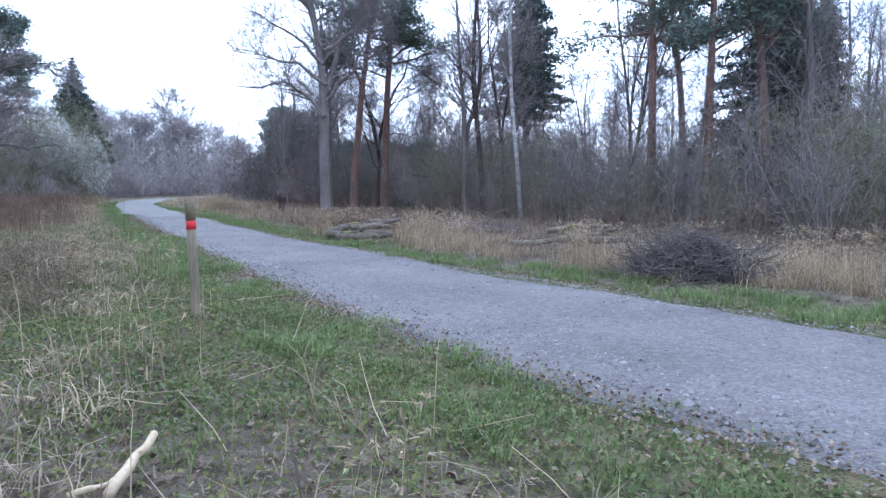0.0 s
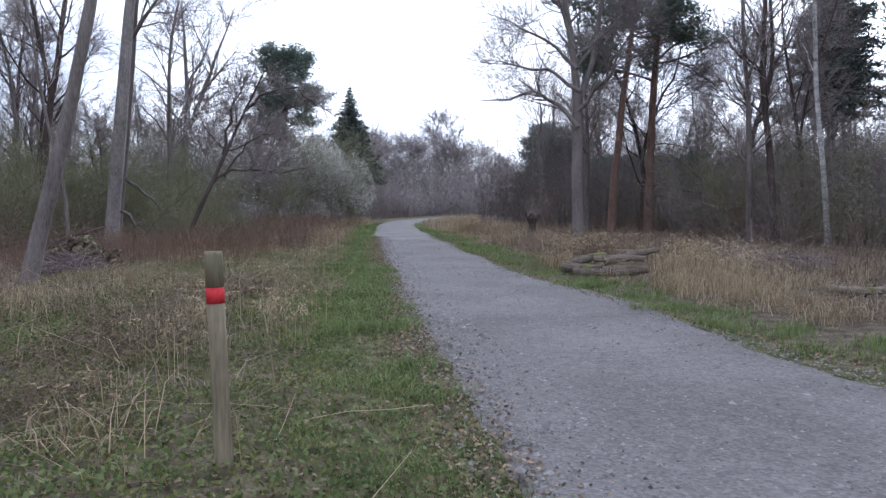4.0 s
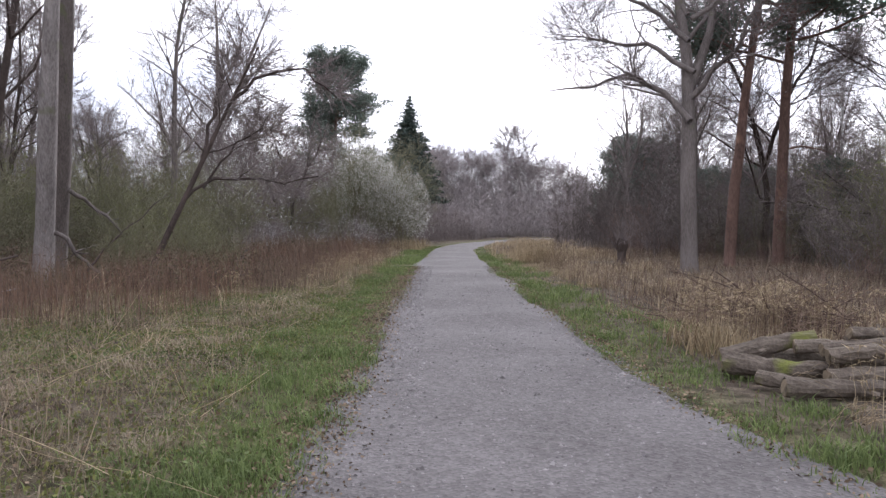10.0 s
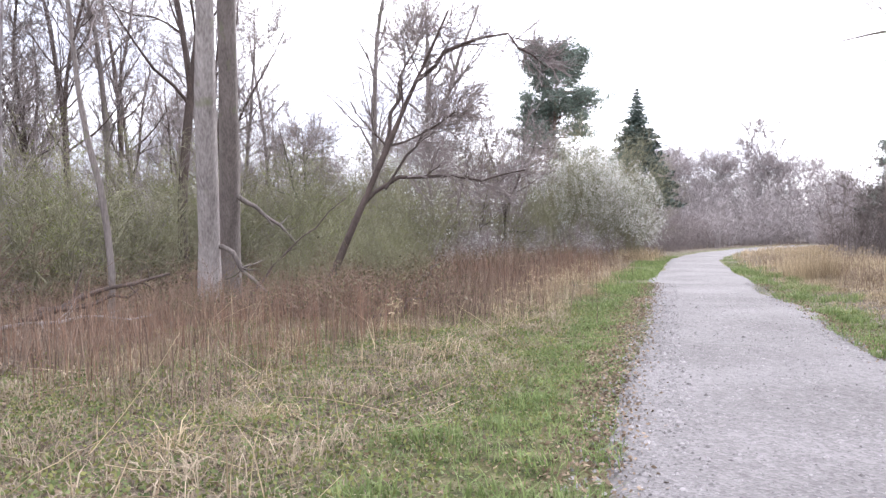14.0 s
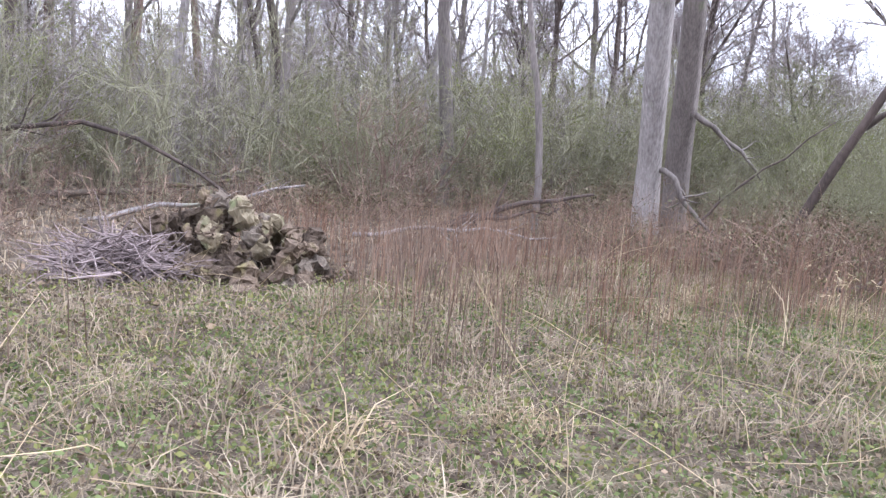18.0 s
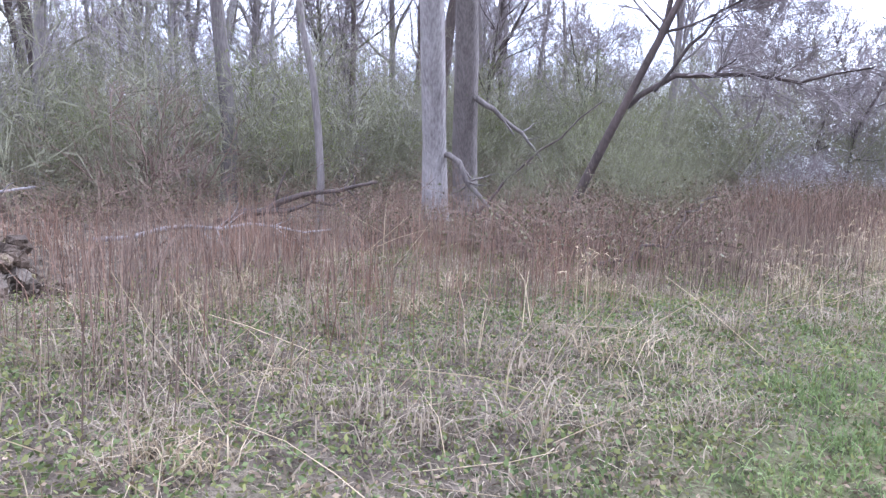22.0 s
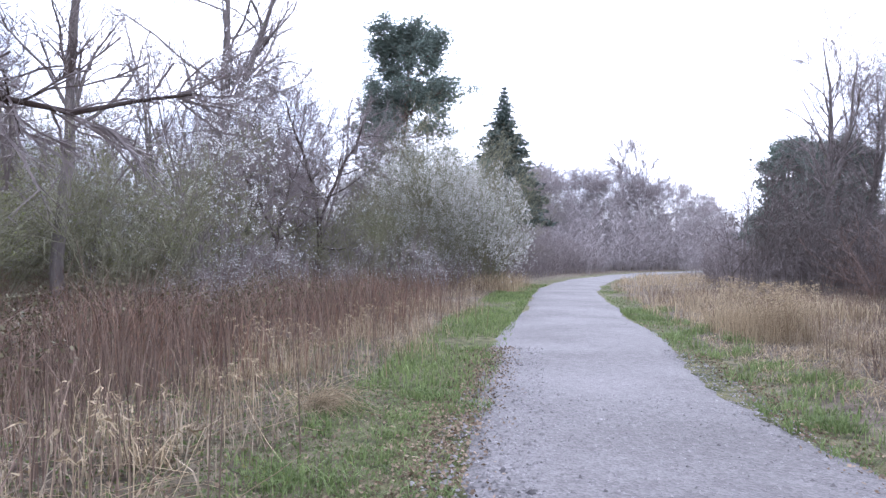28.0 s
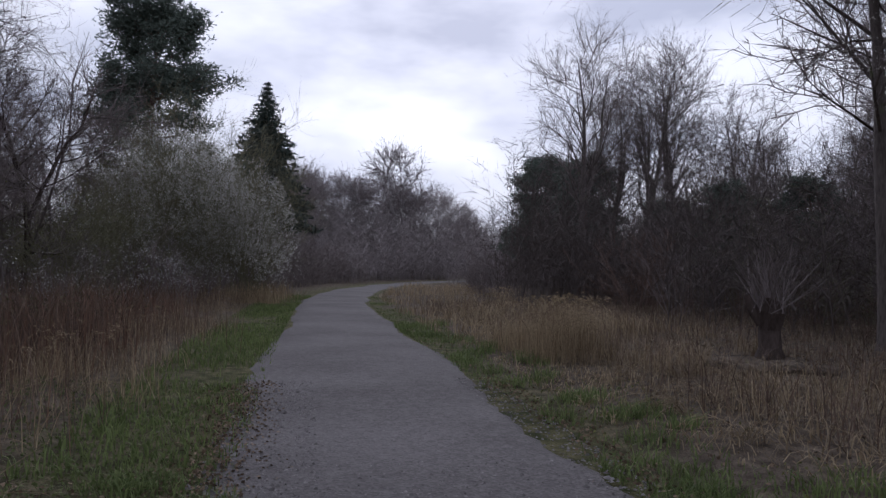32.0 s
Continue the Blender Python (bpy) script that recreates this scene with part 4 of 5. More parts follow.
def thicket(name, mat, P, seed, H, label, per=14, sub=3, w=0.006, spread_=0.5, even=0.0):
    """Dense undergrowth: slender stems from the ground with twigs and side twigs, joined."""
    r = np.random.default_rng(seed)
    n = len(P)

    def across(d):
        s = np.cross(d, r.standard_normal(d.shape))
        return s / np.linalg.norm(s, axis=1, keepdims=True)
    h = H * (0.18 + even + (1 - even) * r.uniform(0, 1, n) ** 1.3)
    d = np.c_[r.normal(0, 0.13, (n, 2)), np.ones(n)]
    d /= np.linalg.norm(d, axis=1, keepdims=True)
    a = across(d) * (0.0016 * h + 0.7 * w)[:, None]
    b = np.cross(d, a)
    tip = P + d * h[:, None]
    V0 = np.stack([P + a, P - 0.5 * a + 0.87 * b, P - 0.5 * a - 0.87 * b, tip], 1).reshape(-1, 3)
    k = 4 * np.arange(n)[:, None]
    F0 = np.concatenate([k + [0, 1, 3], k + [1, 2, 3], k + [2, 0, 3]])

    def sprigs(start, way, length, width):
        s = across(way) * width
        m = len(start)
        return np.stack([start - s, start + s, start + way * length[:, None]], 1).reshape(-1, 3), np.arange(3 * m).reshape(m, 3)
    i = np.repeat(np.arange(n), per)
    f = r.uniform(0.12, 1.0, len(i))
    st = P[i] + d[i] * (h[i] * f)[:, None]
    way = np.c_[r.normal(0, spread_, (len(i), 2)), r.uniform(0.1, 1.0, len(i))]
    way /= np.linalg.norm(way, axis=1, keepdims=True)
    L = h[i] * (0.12 + 0.26 * (1 - f)) * r.uniform(0.6, 1.3, len(i)) + 0.15
    V1, F1 = sprigs(st, way, L, w)
    j = np.repeat(np.arange(len(i)), sub)
    g = r.uniform(0.15, 0.95, len(j))
    s2 = st[j] + way[j] * (L[j] * g)[:, None]
    w2 = way[j] + r.normal(0, 0.55, (len(j), 3))
    w2 /= np.linalg.norm(w2, axis=1, keepdims=True)
    V2, F2 = sprigs(s2, w2, L[j] * 0.45 * r.uniform(0.5, 1.3, len(j)), w * 0.7)
    V = np.concatenate([V0, V1, V2])
    F = np.concatenate([F0, F1 + len(V0), F2 + len(V0) + len(V1)])
    tagged(new(name, mesh_of(name, V, F, mat)), label, "undergrowth", kind="stuff")


def belt(seed, n, s0, s1, d0, d1):
    r = np.random.default_rng(seed)
    P = on_path(r.uniform(s0, s1, n), np.sign(d0) * (abs(d0) + (abs(d1) - abs(d0)) * r.uniform(0, 1, n) ** 1.4))
    return np.c_[P, ground_z(P) - 0.03]


def block(seed, n, x0, y0, x1, y1):
    r = np.random.default_rng(seed)
    P = np.c_[r.uniform(x0, x1, n), r.uniform(y0, y1, n)]
    P = P[np.abs(off_path(P)) > 3.5]
    return np.c_[P, np.full(len(P), -0.05)]


thicket("undergrowth", TWIG_GREEN, belt(401, 2500, 28, 80, -14, -34), 1, 4.4, "olive haze of leafless undergrowth at the wood's edge", 13, 5, 0.0085, 0.6)
thicket("undergrowth", STEM, belt(414, 340, 46, 76, -10, -16), 14, 1.2, "low brown bramble thicket before the wood", 12, 5, 0.006, 0.8)
thicket("undergrowth", TWIG_RED, belt(418, 420, 32, 48, -14, -22), 18, 1.8, "reddish bramble thicket in the wood's edge", 12, 5, 0.006, 0.8)
thicket("undergrowth", TWIG, belt(402, 2300, 20, 80, -19, -50), 2, 5.4, "brown haze of leafless undergrowth in the wood", 13, 5, 0.01, 0.6)
thicket("undergrowth", TWIG_GREEN, belt(403, 800, 72, 100, -12, -30), 3, 4.2, "grey-green haze of leafless bushes by the bend", 13, 4, 0.011)
thicket("undergrowth", TWIG, belt(404, 2500, 30, 90, 15, 38), 4, 6.2, "dense brown leafless undergrowth before the pines", 13, 5, 0.009, 0.6, 0.1)
thicket("undergrowth", TWIG_GREEN, belt(419, 1100, 30, 84, 13, 26), 19, 3.8, "greenish leafless undergrowth before the pines", 13, 5, 0.008, 0.7)
thicket("undergrowth", TWIG_RED, belt(405, 500, 30, 90, 11, 16), 5, 1.5, "low reddish leafless scrub before the wood", 10, 5, 0.007, 0.7)
# shade under the trees is put into these two thickets' twig colour
thicket("undergrowth", TWIG_SHADED_DARK, block(422, 380, -11, 46, 6, 60), 22, 5.2, "leafless scrub behind the stump with wood shade in its colour", 13, 5, 0.011, 0.6, 0.2)
thicket("undergrowth", TWIG_SHADED_DARK, block(406, 1500, -18, 58, 12, 78), 6, 6.6, "leafless thicket below the poplars with canopy shade in its colour", 13, 5, 0.014, 0.55, 0.25)
thicket("undergrowth", TWIG, belt(416, 600, 92, 124, 7, 18), 16, 2.2, "low brown scrub past the open ground", 13, 4, 0.012, 0.6, 0.25)
thicket("undergrowth", TWIG, belt(412, 1100, 90, 124, -4.5, -16), 12, 3.2, "brown scrub beside the far path", 14, 4, 0.013, 0.6, 0.4)
# far scrub and woods get the twig colour with haze painted in
thicket("undergrowth", FARWOOD_HAZED, block(420, 600, -34, 112, -4, 142), 20, 4.0, "far brown scrub behind the last bend", 14, 4, 0.024, 0.6, 0.2)
thicket("undergrowth", FARWOOD_HAZED, block(413, 1300, -75, 84, -24, 118), 13, 6.0, "far brown scrub below the skyline", 14, 4, 0.022, 0.7, 0.25)
thicket("undergrowth", FARWOOD_HAZED, block(407, 1700, -105, 100, -34, 150), 7, 8.6, "far line of leafless woodland past the bend", 16, 4, 0.03, 0.7, 0.2)
thicket("undergrowth", FARWOOD_HAZED, block(421, 700, -62, 106, -8, 165), 21, 4.0, "low far scrub closing the view along the path", 14, 4, 0.024, 0.6, 0.3)
thicket("undergrowth", FARWOOD_HAZED, block(408, 2400, -105, -30, -52, 80), 8, 12.5, "distant leafless woodland behind the near trees", 14, 4, 0.026, 0.55, 0.1)
thicket("undergrowth", FARWOOD_HAZED, block(409, 1600, -30, 100, 60, 150), 9, 9.0, "far leafless woodland on rising ground", 14, 4, 0.028, 0.5, 0.1)
thicket("undergrowth", FARWOOD_HAZED, block(410, 1600, 26, 0, 60, 100), 10, 9.0, "distant leafless woodland beyond the pines", 14, 3, 0.022)
thicket("undergrowth", TWIG, block(411, 700, -60, -60, 60, -22), 11, 8.0, "leafless woodland behind the start", 12, 3, 0.016)


def bramble(x, y, rx, ry, n, seed, h=0.9):
    """Arching bramble canes with dull leaves that lasted the winter."""
    r = np.random.default_rng(seed)
    canes, pts = [], []
    for _ in range(n):
        a, q = r.uniform(0, 6.3), r.uniform(0, 1) ** 0.6
        u = r.uniform(0, 6.3)
        c = stalk(r, (rx * q * math.cos(a), ry * q * math.sin(a), 0), (0.7 * math.cos(u), 0.7 * math.sin(u), 1), h * r.uniform(0.8, 1.9), 0.005, 0.003, 8, 0.12, -0.17)
        c[0][:, 2] = np.maximum(c[0][:, 2], 0.02)
        canes.append(c)
        pts.append(np.repeat(c[0][3:], 2, 0))
    t = thing("bramble_patch", "tangled bramble patch with dull leaves on arching canes", "bramble", "bramble patches", x, y)
    tagged(part("cane", mesh_of("cane", *tubes(canes, 3), STEM), t), kind="stuff")
    pts = np.concatenate(pts)
    tagged(part("leaves", mesh_of("leaves", *flakes(pts + r.normal(0, 0.06, pts.shape), r, 0.026), BRAMBLE), t), kind="stuff")
    return settle(t)


bramble_a = bramble(-15.6, 25.6, 1.6, 1.3, 210, 71)
bramble_b = bramble(-18.2, 28.2, 1.8, 1.4, 200, 72, 0.85)
for x, y, t, s, base in ((-5.6, 11.0, 30, 0.55, bramble_a), (-6.6, 12.8, 120, 0.6, bramble_b), (-4.6, 9.4, 210, 0.4, bramble_a), (-7.6, 15.2, 300, 0.6, bramble_a), (-17.2, 27.0, 70, 1.0, bramble_a), (-19.4, 30.2, 160, 1.1, bramble_b), (-20.6, 28.6, 20, 1.15, bramble_b), (-21.0, 33.6, 250, 1.2, bramble_b), (-22.6, 37.4, 40, 1.2, bramble_b), (-17.6, 23.6, 200, 0.7, bramble_a), (-22.6, 24.0, 110, 1.2, bramble_b),
                         (-23.4, 41.0, 300, 1.1, bramble_b), (-20.6, 19.2, 10, 1.0, bramble_a)):
    plant(base, x, y, t, s)


# ---- ground cover ----
def patchy(x, y, seed):
    """Soft uneven patches from half a metre to two metres across, about -1 to 1."""
    table = np.random.default_rng(1000 + seed).uniform(-1, 1, (97, 97))
    out = 0.0
    for scale, gain in ((0.45, 0.7), (1.1, 0.6), (2.7, 0.45)):
        u, v = x * scale + 0.37 * y * scale + 7.1 * seed, y * scale - 0.37 * x * scale + 3.3 * seed
        i, j = np.floor(u).astype(int), np.floor(v).astype(int)
        f, g = u - i, v - j
        f, g = f * f * (3 - 2 * f), g * g * (3 - 2 * g)
        i, j, k, l = i % 97, j % 97, (i + 1) % 97, (j + 1) % 97
        out = out + gain * ((table[i, j] * (1 - f) + table[k, j] * f) * (1 - g) + (table[i, l] * (1 - f) + table[k, l] * f) * g)
    return out


def spread(seed, n, s0, s1, d0, d1, clump=0.0, clumps=0, bare=0.0):
    """Plan points in a strip along the path, even or in clumps, with their ground height."""
    rng = np.random.default_rng(seed)
    if clumps:
        cs, cd = rng.uniform(s0, s1, clumps), rng.uniform(d0, d1, clumps)
        k = rng.integers(0, clumps, n)
        s, d = cs[k] + rng.normal(0, clump, n), cd[k] + rng.normal(0, clump, n)
    else:
        s, d = rng.uniform(s0, s1, n), rng.uniform(d0, d1, n)
    s = np.clip(s, 0, LENGTH)
    if d0 > 0:
        d = np.maximum(d, HALF - 0.15)
    else:
        d = np.minimum(d, -HALF + 0.15)
    P = on_path(s, d)
    if bare:
        keep = patchy(P[:, 0], P[:, 1], seed) > rng.uniform(-1, 1, len(P)) * 0.35 + bare
        P, d = P[keep], d[keep]
    return np.c_[P, ground_z(P, d) - 0.01], rng


def stuff(name, mat, pieces, label, category):
    V, F, base = [], [], 0
    for v, f in pieces:
        V.append(v)
        F.append(f + base)
        base += len(v)
    tagged(new(name, mesh_of(name, np.concatenate(V), np.concatenate(F), mat)), label, category, kind="stuff")


S0, S1 = 22.0, 92.0


# trodden or cut ground in front of heaps and logs: x, y, radius
CLEAR = ((-2.4, 21.2, 1.1), (-2.5, 20.4, 0.7), (3.9, 13.0, 1.0), (3.5, 12.2, 0.8), (3.7, 20.0, 1.3), (3.2, 18.8, 1.2), (2.0, 18.6, 1.0), (-9.5, 41.4, 1.0), (-9.8, 40.2, 0.8), (-14.0, 18.2, 1.4), (-12.8, 18.3, 1.2))


def off_clearings(P):
    """Which plan points lie outside the clearings."""
    keep = np.ones(len(P), bool)
    for x, y, r in CLEAR:
        keep &= (P[:, 0] - x) ** 2 + (P[:, 1] - y) ** 2 > r * r
    return keep


def strip(seed, n, s0, s1, d0, d1, h, w, lean, clump=0.0, clumps=0, bare=0.0):
    P, r = spread(seed, n, s0, s1, d0, d1, clump, clumps, bare)
    if h > 0.18:
        P = P[off_clearings(P)]
    high = h * (1 + 0.45 * patchy(P[:, 0] * 0.6, P[:, 1] * 0.6, seed + 5))
    return blades(P, r, high, w, lean)


stuff("verge_grass", GREEN, [strip(101, 44000, S0, 62, -2.9, -1.4, 0.06, 0.005, 0.8, bare=-0.3), strip(102, 26000, S0, 62, -2.9, -1.4, 0.11, 0.005, 0.8, 0.13, 260), strip(103, 16000, 62, S1, -3.0, -1.4, 0.10, 0.008, 0.5, bare=-0.2),
                             strip(104, 20000, S0, S1, 1.4, 2.5, 0.08, 0.006, 0.7, bare=-0.1), strip(105, 18000, S0, 75, 1.4, 2.9, 0.14, 0.006, 0.7, 0.13, 200), strip(106, 7000, S0, 46, -6.5, -3.0, 0.10, 0.005, 0.8, 0.16, 150)],
      "short green grass along the path's verges", "grass")
stuff("dead_grass_left", STRAW_GREY, [strip(121, 24000, S0, 62, -8.5, -2.7, 0.10, 0.0055, 1.7, bare=0.05), strip(122, 9000, S0, 66, -8.5, -3.2, 0.19, 0.005, 1.2, 0.15, 150), strip(128, 1300, 38.5, 46, -7.5, -2.8, 0.42, 0.004, 0.6, 0.25, 46), strip(123, 6000, 55, S1, -5.0, -2.8, 0.24, 0.006, 0.8, bare=0.1),
                                      strip(124, 20000, S0, 60, -17.0, -6.5, 0.15, 0.007, 1.6, bare=0.0)], "matted pale dead grass beside the path", "dead grass")
stuff("matted_grass", STRAW_GREY, [strip(161, 26000, 43, 58, -8.0, -2.4, 0.085, 0.0038, 1.7), strip(162, 14000, 43, 58, -8.0, -2.6, 0.16, 0.0034, 1.2, 0.12, 240)], "fine matted dead grass between low herbs", "dead grass")
stuff("straw_tufts_left", STRAW, [strip(125, 5000, S0, 66, -8.0, -3.0, 0.22, 0.005, 1.6, 0.12, 70), strip(126, 900, S0, 70, -7.5, -2.8, 0.5, 0.004, 0.6), strip(129, 900, 62, 74, -4.2, -2.6, 0.45, 0.004, 0.6, 0.22, 40), strip(127, 800, 58, 84, -5.2, -3.4, 0.5, 0.004, 0.5, 0.14, 40)], "tufts of straw-coloured dead grass", "dead grass")
stuff("dead_grass_right", STRAW, [strip(131, 14000, S0, 78, 2.5, 6.5, 0.2, 0.005, 1.2, bare=0.1), strip(132, 8000, S0, 78, 2.8, 8.0, 0.40, 0.0045, 0.9, 0.25, 90), strip(133, 9000, 70, 110, 2.0, 8, 0.4, 0.009, 0.6, bare=0.1),
                                  strip(135, 1000, 67.0, 69.4, 2.7, 4.1, 0.55, 0.005, 0.5, 0.3, 9), strip(153, 9000, 58, 78, 2.1, 4.4, 0.10, 0.006, 1.3, bare=-0.1), strip(136, 2600, 84, 90, -5.0, -2.6, 0.5, 0.009, 0.4, 0.4, 12), strip(137, 8000, 24, 46, 2.8, 6.5, 0.42, 0.0045, 0.8, 0.22, 60),
                                  strip(139, 1500, 44.6, 48.0, 2.7, 4.2, 0.5, 0.007, 0.6, 0.2, 14), strip(138, 9000, 19, 26, 2.6, 6.5, 0.6, 0.005, 0.7, 0.3, 24)],
      "tall pale dead grass on the open ground", "dead grass")
stuff("dead_grass_behind", STRAW_GREY, [strip(134, 44000, S0, 84, 3.4, 14.0, 0.2, 0.006, 1.3, bare=0.0)], "brown dead grass towards the wood", "dead grass")
stuff("dead_stems_left", STEM, [strip(141, 3600, S0, 70, -13.5, -5.0, 0.45, 0.004, 0.45, bare=0.2), strip(142, 3400, S0, 78, -10.5, -5.4, 0.6, 0.005, 0.4, 0.6, 55), strip(143, 5000, 56, S1, -8.5, -4.2, 0.7, 0.0045, 0.35, 0.7, 50),
                                strip(145, 3500, S0, 70, -20, -9, 0.4, 0.005, 0.6, bare=0.1), strip(151, 1800, 49, 58, -10.5, -4.4, 0.75, 0.0035, 0.22, 0.35, 50), strip(147, 6000, 55, 78, -9.0, -3.6, 0.95, 0.005, 0.3, 0.6, 50)],
      "brown dead stems of willowherb and bramble", "dead stems")
stuff("red_stems_left", STEM_RED, [strip(146, 2600, 40, 70, -12.5, -6.0, 0.6, 0.004, 0.35, 0.7, 22), strip(150, 1700, 49.5, 57, -10.0, -4.8, 0.8, 0.0035, 0.2, 0.3, 40), strip(148, 3600, 56, 78, -8.5, -3.9, 0.9, 0.005, 0.35, 0.6, 34)], "reddish-brown dead stems in loose stands", "dead stems")
stuff("dead_stems_right", STEM, [strip(144, 12000, S0, 84, 3.4, 13.0, 0.42, 0.005, 0.6, bare=0.0), strip(149, 3000, 44, 84, 3.0, 8.0, 0.55, 0.005, 0.5, 0.5, 40)], "brown dead stems before the wood", "dead stems")


def bent_grass(seed, clumps, each, s0, s1, d0, d1, long):
    """Tufts of long dead grass bent over to the ground."""
    C, rng = spread(seed, clumps, s0, s1, d0, d1)
    polys = []
    for c in C:
        u0 = rng.uniform(0, 6.3)
        for _ in range(each):
            u = u0 + rng.normal(0, 1.0)
            q = stalk(rng, c + np.array([rng.normal(0, 0.06), rng.normal(0, 0.06), 0]), (0.5 * math.cos(u), 0.5 * math.sin(u), 1), long * rng.uniform(0.5, 1.25), 0.002, 0.0012, 6, 0.14, -0.38)
            q[0][:, 2] = np.maximum(q[0][:, 2], c[2] + 0.01)
            polys.append(q)
    return tubes(polys, 3)


stuff("bent_grass", STRAW, [bent_grass(171, 30, 22, S0, 62, -6.8, -3.2, 0.42), bent_grass(172, 40, 26, 24, 46, 2.6, 5.0, 0.7), bent_grass(173, 30, 24, 56, 84, -5.0, -2.9, 0.6), bent_grass(174, 3, 110, 60.4, 60.8, -3.1, -2.7, 0.55), bent_grass(175, 26, 40, 58, 82, 2.8, 5.0, 0.8)], "bent tufts of long pale dead grass", "dead grass")


def reeds(seed, n, clumps, s0, s1, d0, d1, high, loose=0.16):
    """Tall dead grass in stands, each stem with a nodding feathery head."""
    P, r = spread(seed, n, s0, s1, d0, d1, loose, clumps)
    P = P[off_clearings(P)]
    u = r.uniform(0, 6.3, len(P))
    side = np.stack([np.cos(u), np.sin(u), 0 * u], 1)
    h = high * r.uniform(0.6, 1.25, len(P))
    lean = side * (h * r.uniform(0.02, 0.3, len(P)))[:, None]
    up = np.array([0, 0, 1.0])
    knee, neck = P + up * (0.5 * h)[:, None] + lean * 0.3, P + up * (0.93 * h)[:, None] + lean
    across = np.cross(side, up) * 0.0022
    stem = np.stack([P - across, P + across, knee + across, knee - across, neck], 1).reshape(-1, 3)
    k = 5 * np.arange(len(P))[:, None]
    stems = stem, np.concatenate([k + [0, 1, 2], k + [0, 2, 3], k + [3, 2, 4]])
    i = np.repeat(np.arange(len(P)), 7)
    f = r.uniform(0, 1, len(i))[:, None]
    start = neck[i] + (side[i] * 0.10 + up * (0.07 - 0.10 * f)) * f
    way = side[i] * 0.7 + r.normal(0, 0.45, start.shape) - up * 0.25
    way /= np.linalg.norm(way, axis=1, keepdims=True)
    return joined(stems, sprigs(r, start, way, r.uniform(0.03, 0.075, len(i)), 0.006))


stuff("reed_heads_right", STRAW, [reeds(181, 1500, 40, 24, 46, 2.7, 6.0, 0.75), reeds(182, 500, 7, 67.0, 69.2, 2.8, 3.9, 0.9), reeds(183, 500, 16, 70, 84, 3.0, 6.5, 0.75), reeds(184, 500, 12, 44, 50, 2.6, 5.0, 0.7)],
      "tall pale dead grass with feathery nodding heads", "dead grass")
stuff("reed_heads_left", STRAW, [reeds(185, 150, 9, 37.5, 43.5, -4.2, -2.7, 0.55), reeds(186, 130, 9, 28, 37, -7.0, -3.6, 0.45), reeds(187, 260, 12, 52, 74, -5.0, -3.0, 0.6)],
      "pale dead grass with nodding heads in loose stands", "dead grass")


def herbs(seed, n, s0, s1, d0, d1, size, bare, high=0.07):
    P, r = spread(seed, n, s0, s1, d0, d1, bare=bare)
    P[:, 2] += r.uniform(0.01, high, len(P))
    return flakes(P, r, size, 0.55, 0.0, 0.5)


stuff("green_herbs", HERB, [herbs(117, 45000, 32, 43, -8.5, -2.2, 0.018, -0.25, 0.09), herbs(115, 50000, S0, 44, -7.0, -1.8, 0.02, -0.05, 0.10), herbs(116, 40000, 46, 66, -6.5, -1.9, 0.015, 0.0), herbs(118, 30000, 44, 58, -8.0, -2.4, 0.017, 0.05, 0.1)], "low green leafy ground herbs", "herbs")
stuff("leafy_herbs", MOSS, [herbs(111, 80000, S0, 60, -7.0, -1.9, 0.013, 0.05), herbs(112, 14000, 22, 38, -8.0, -1.7, 0.015, 0.0, 0.10), herbs(114, 60000, 30, 58, -8.5, -2.4, 0.017, 0.0, 0.10), herbs(113, 16000, S0, 66, 1.7, 3.4, 0.014, 0.15)], "low yellowish-green leafy herbs and moss", "herbs")


def leaves(seed, n, s0, s1, d0, d1, size, fade=0.0):
    P, r = spread(seed, n, s0, s1, d0, d1)
    if fade:
        d = (d0 + d1) / 2 + r.normal(0, fade, n)
        P[:, :2] = on_path(r.uniform(s0, s1, n), d)
        P[:, 2] = ground_z(P, d)
    P[:, 2] = np.where(np.abs(off_path(P)) < 1.65, 0.02, P[:, 2] + 0.025)
    return flakes(P, r, size, 0.6, 0.6, 0.5)


stuff("fallen_leaves", LEAF, [leaves(151, 36000, S0, 62, -9, -1.7, 0.019), leaves(152, 7000, S0, 80, 1.4, 6, 0.02), leaves(153, 24000, S0, 64, -18, -6.5, 0.035), leaves(154, 22000, S0, 66, -1.9, -1.3, 0.016, 0.2), leaves(157, 6000, S0, 66, 1.4, 1.8, 0.016, 0.15), leaves(156, 10000, S0, 60, -7.5, -2.5, 0.022), leaves(155, 9000, S0, 80, 4, 13, 0.035)],
      "scattered brown fallen leaves", "leaves")


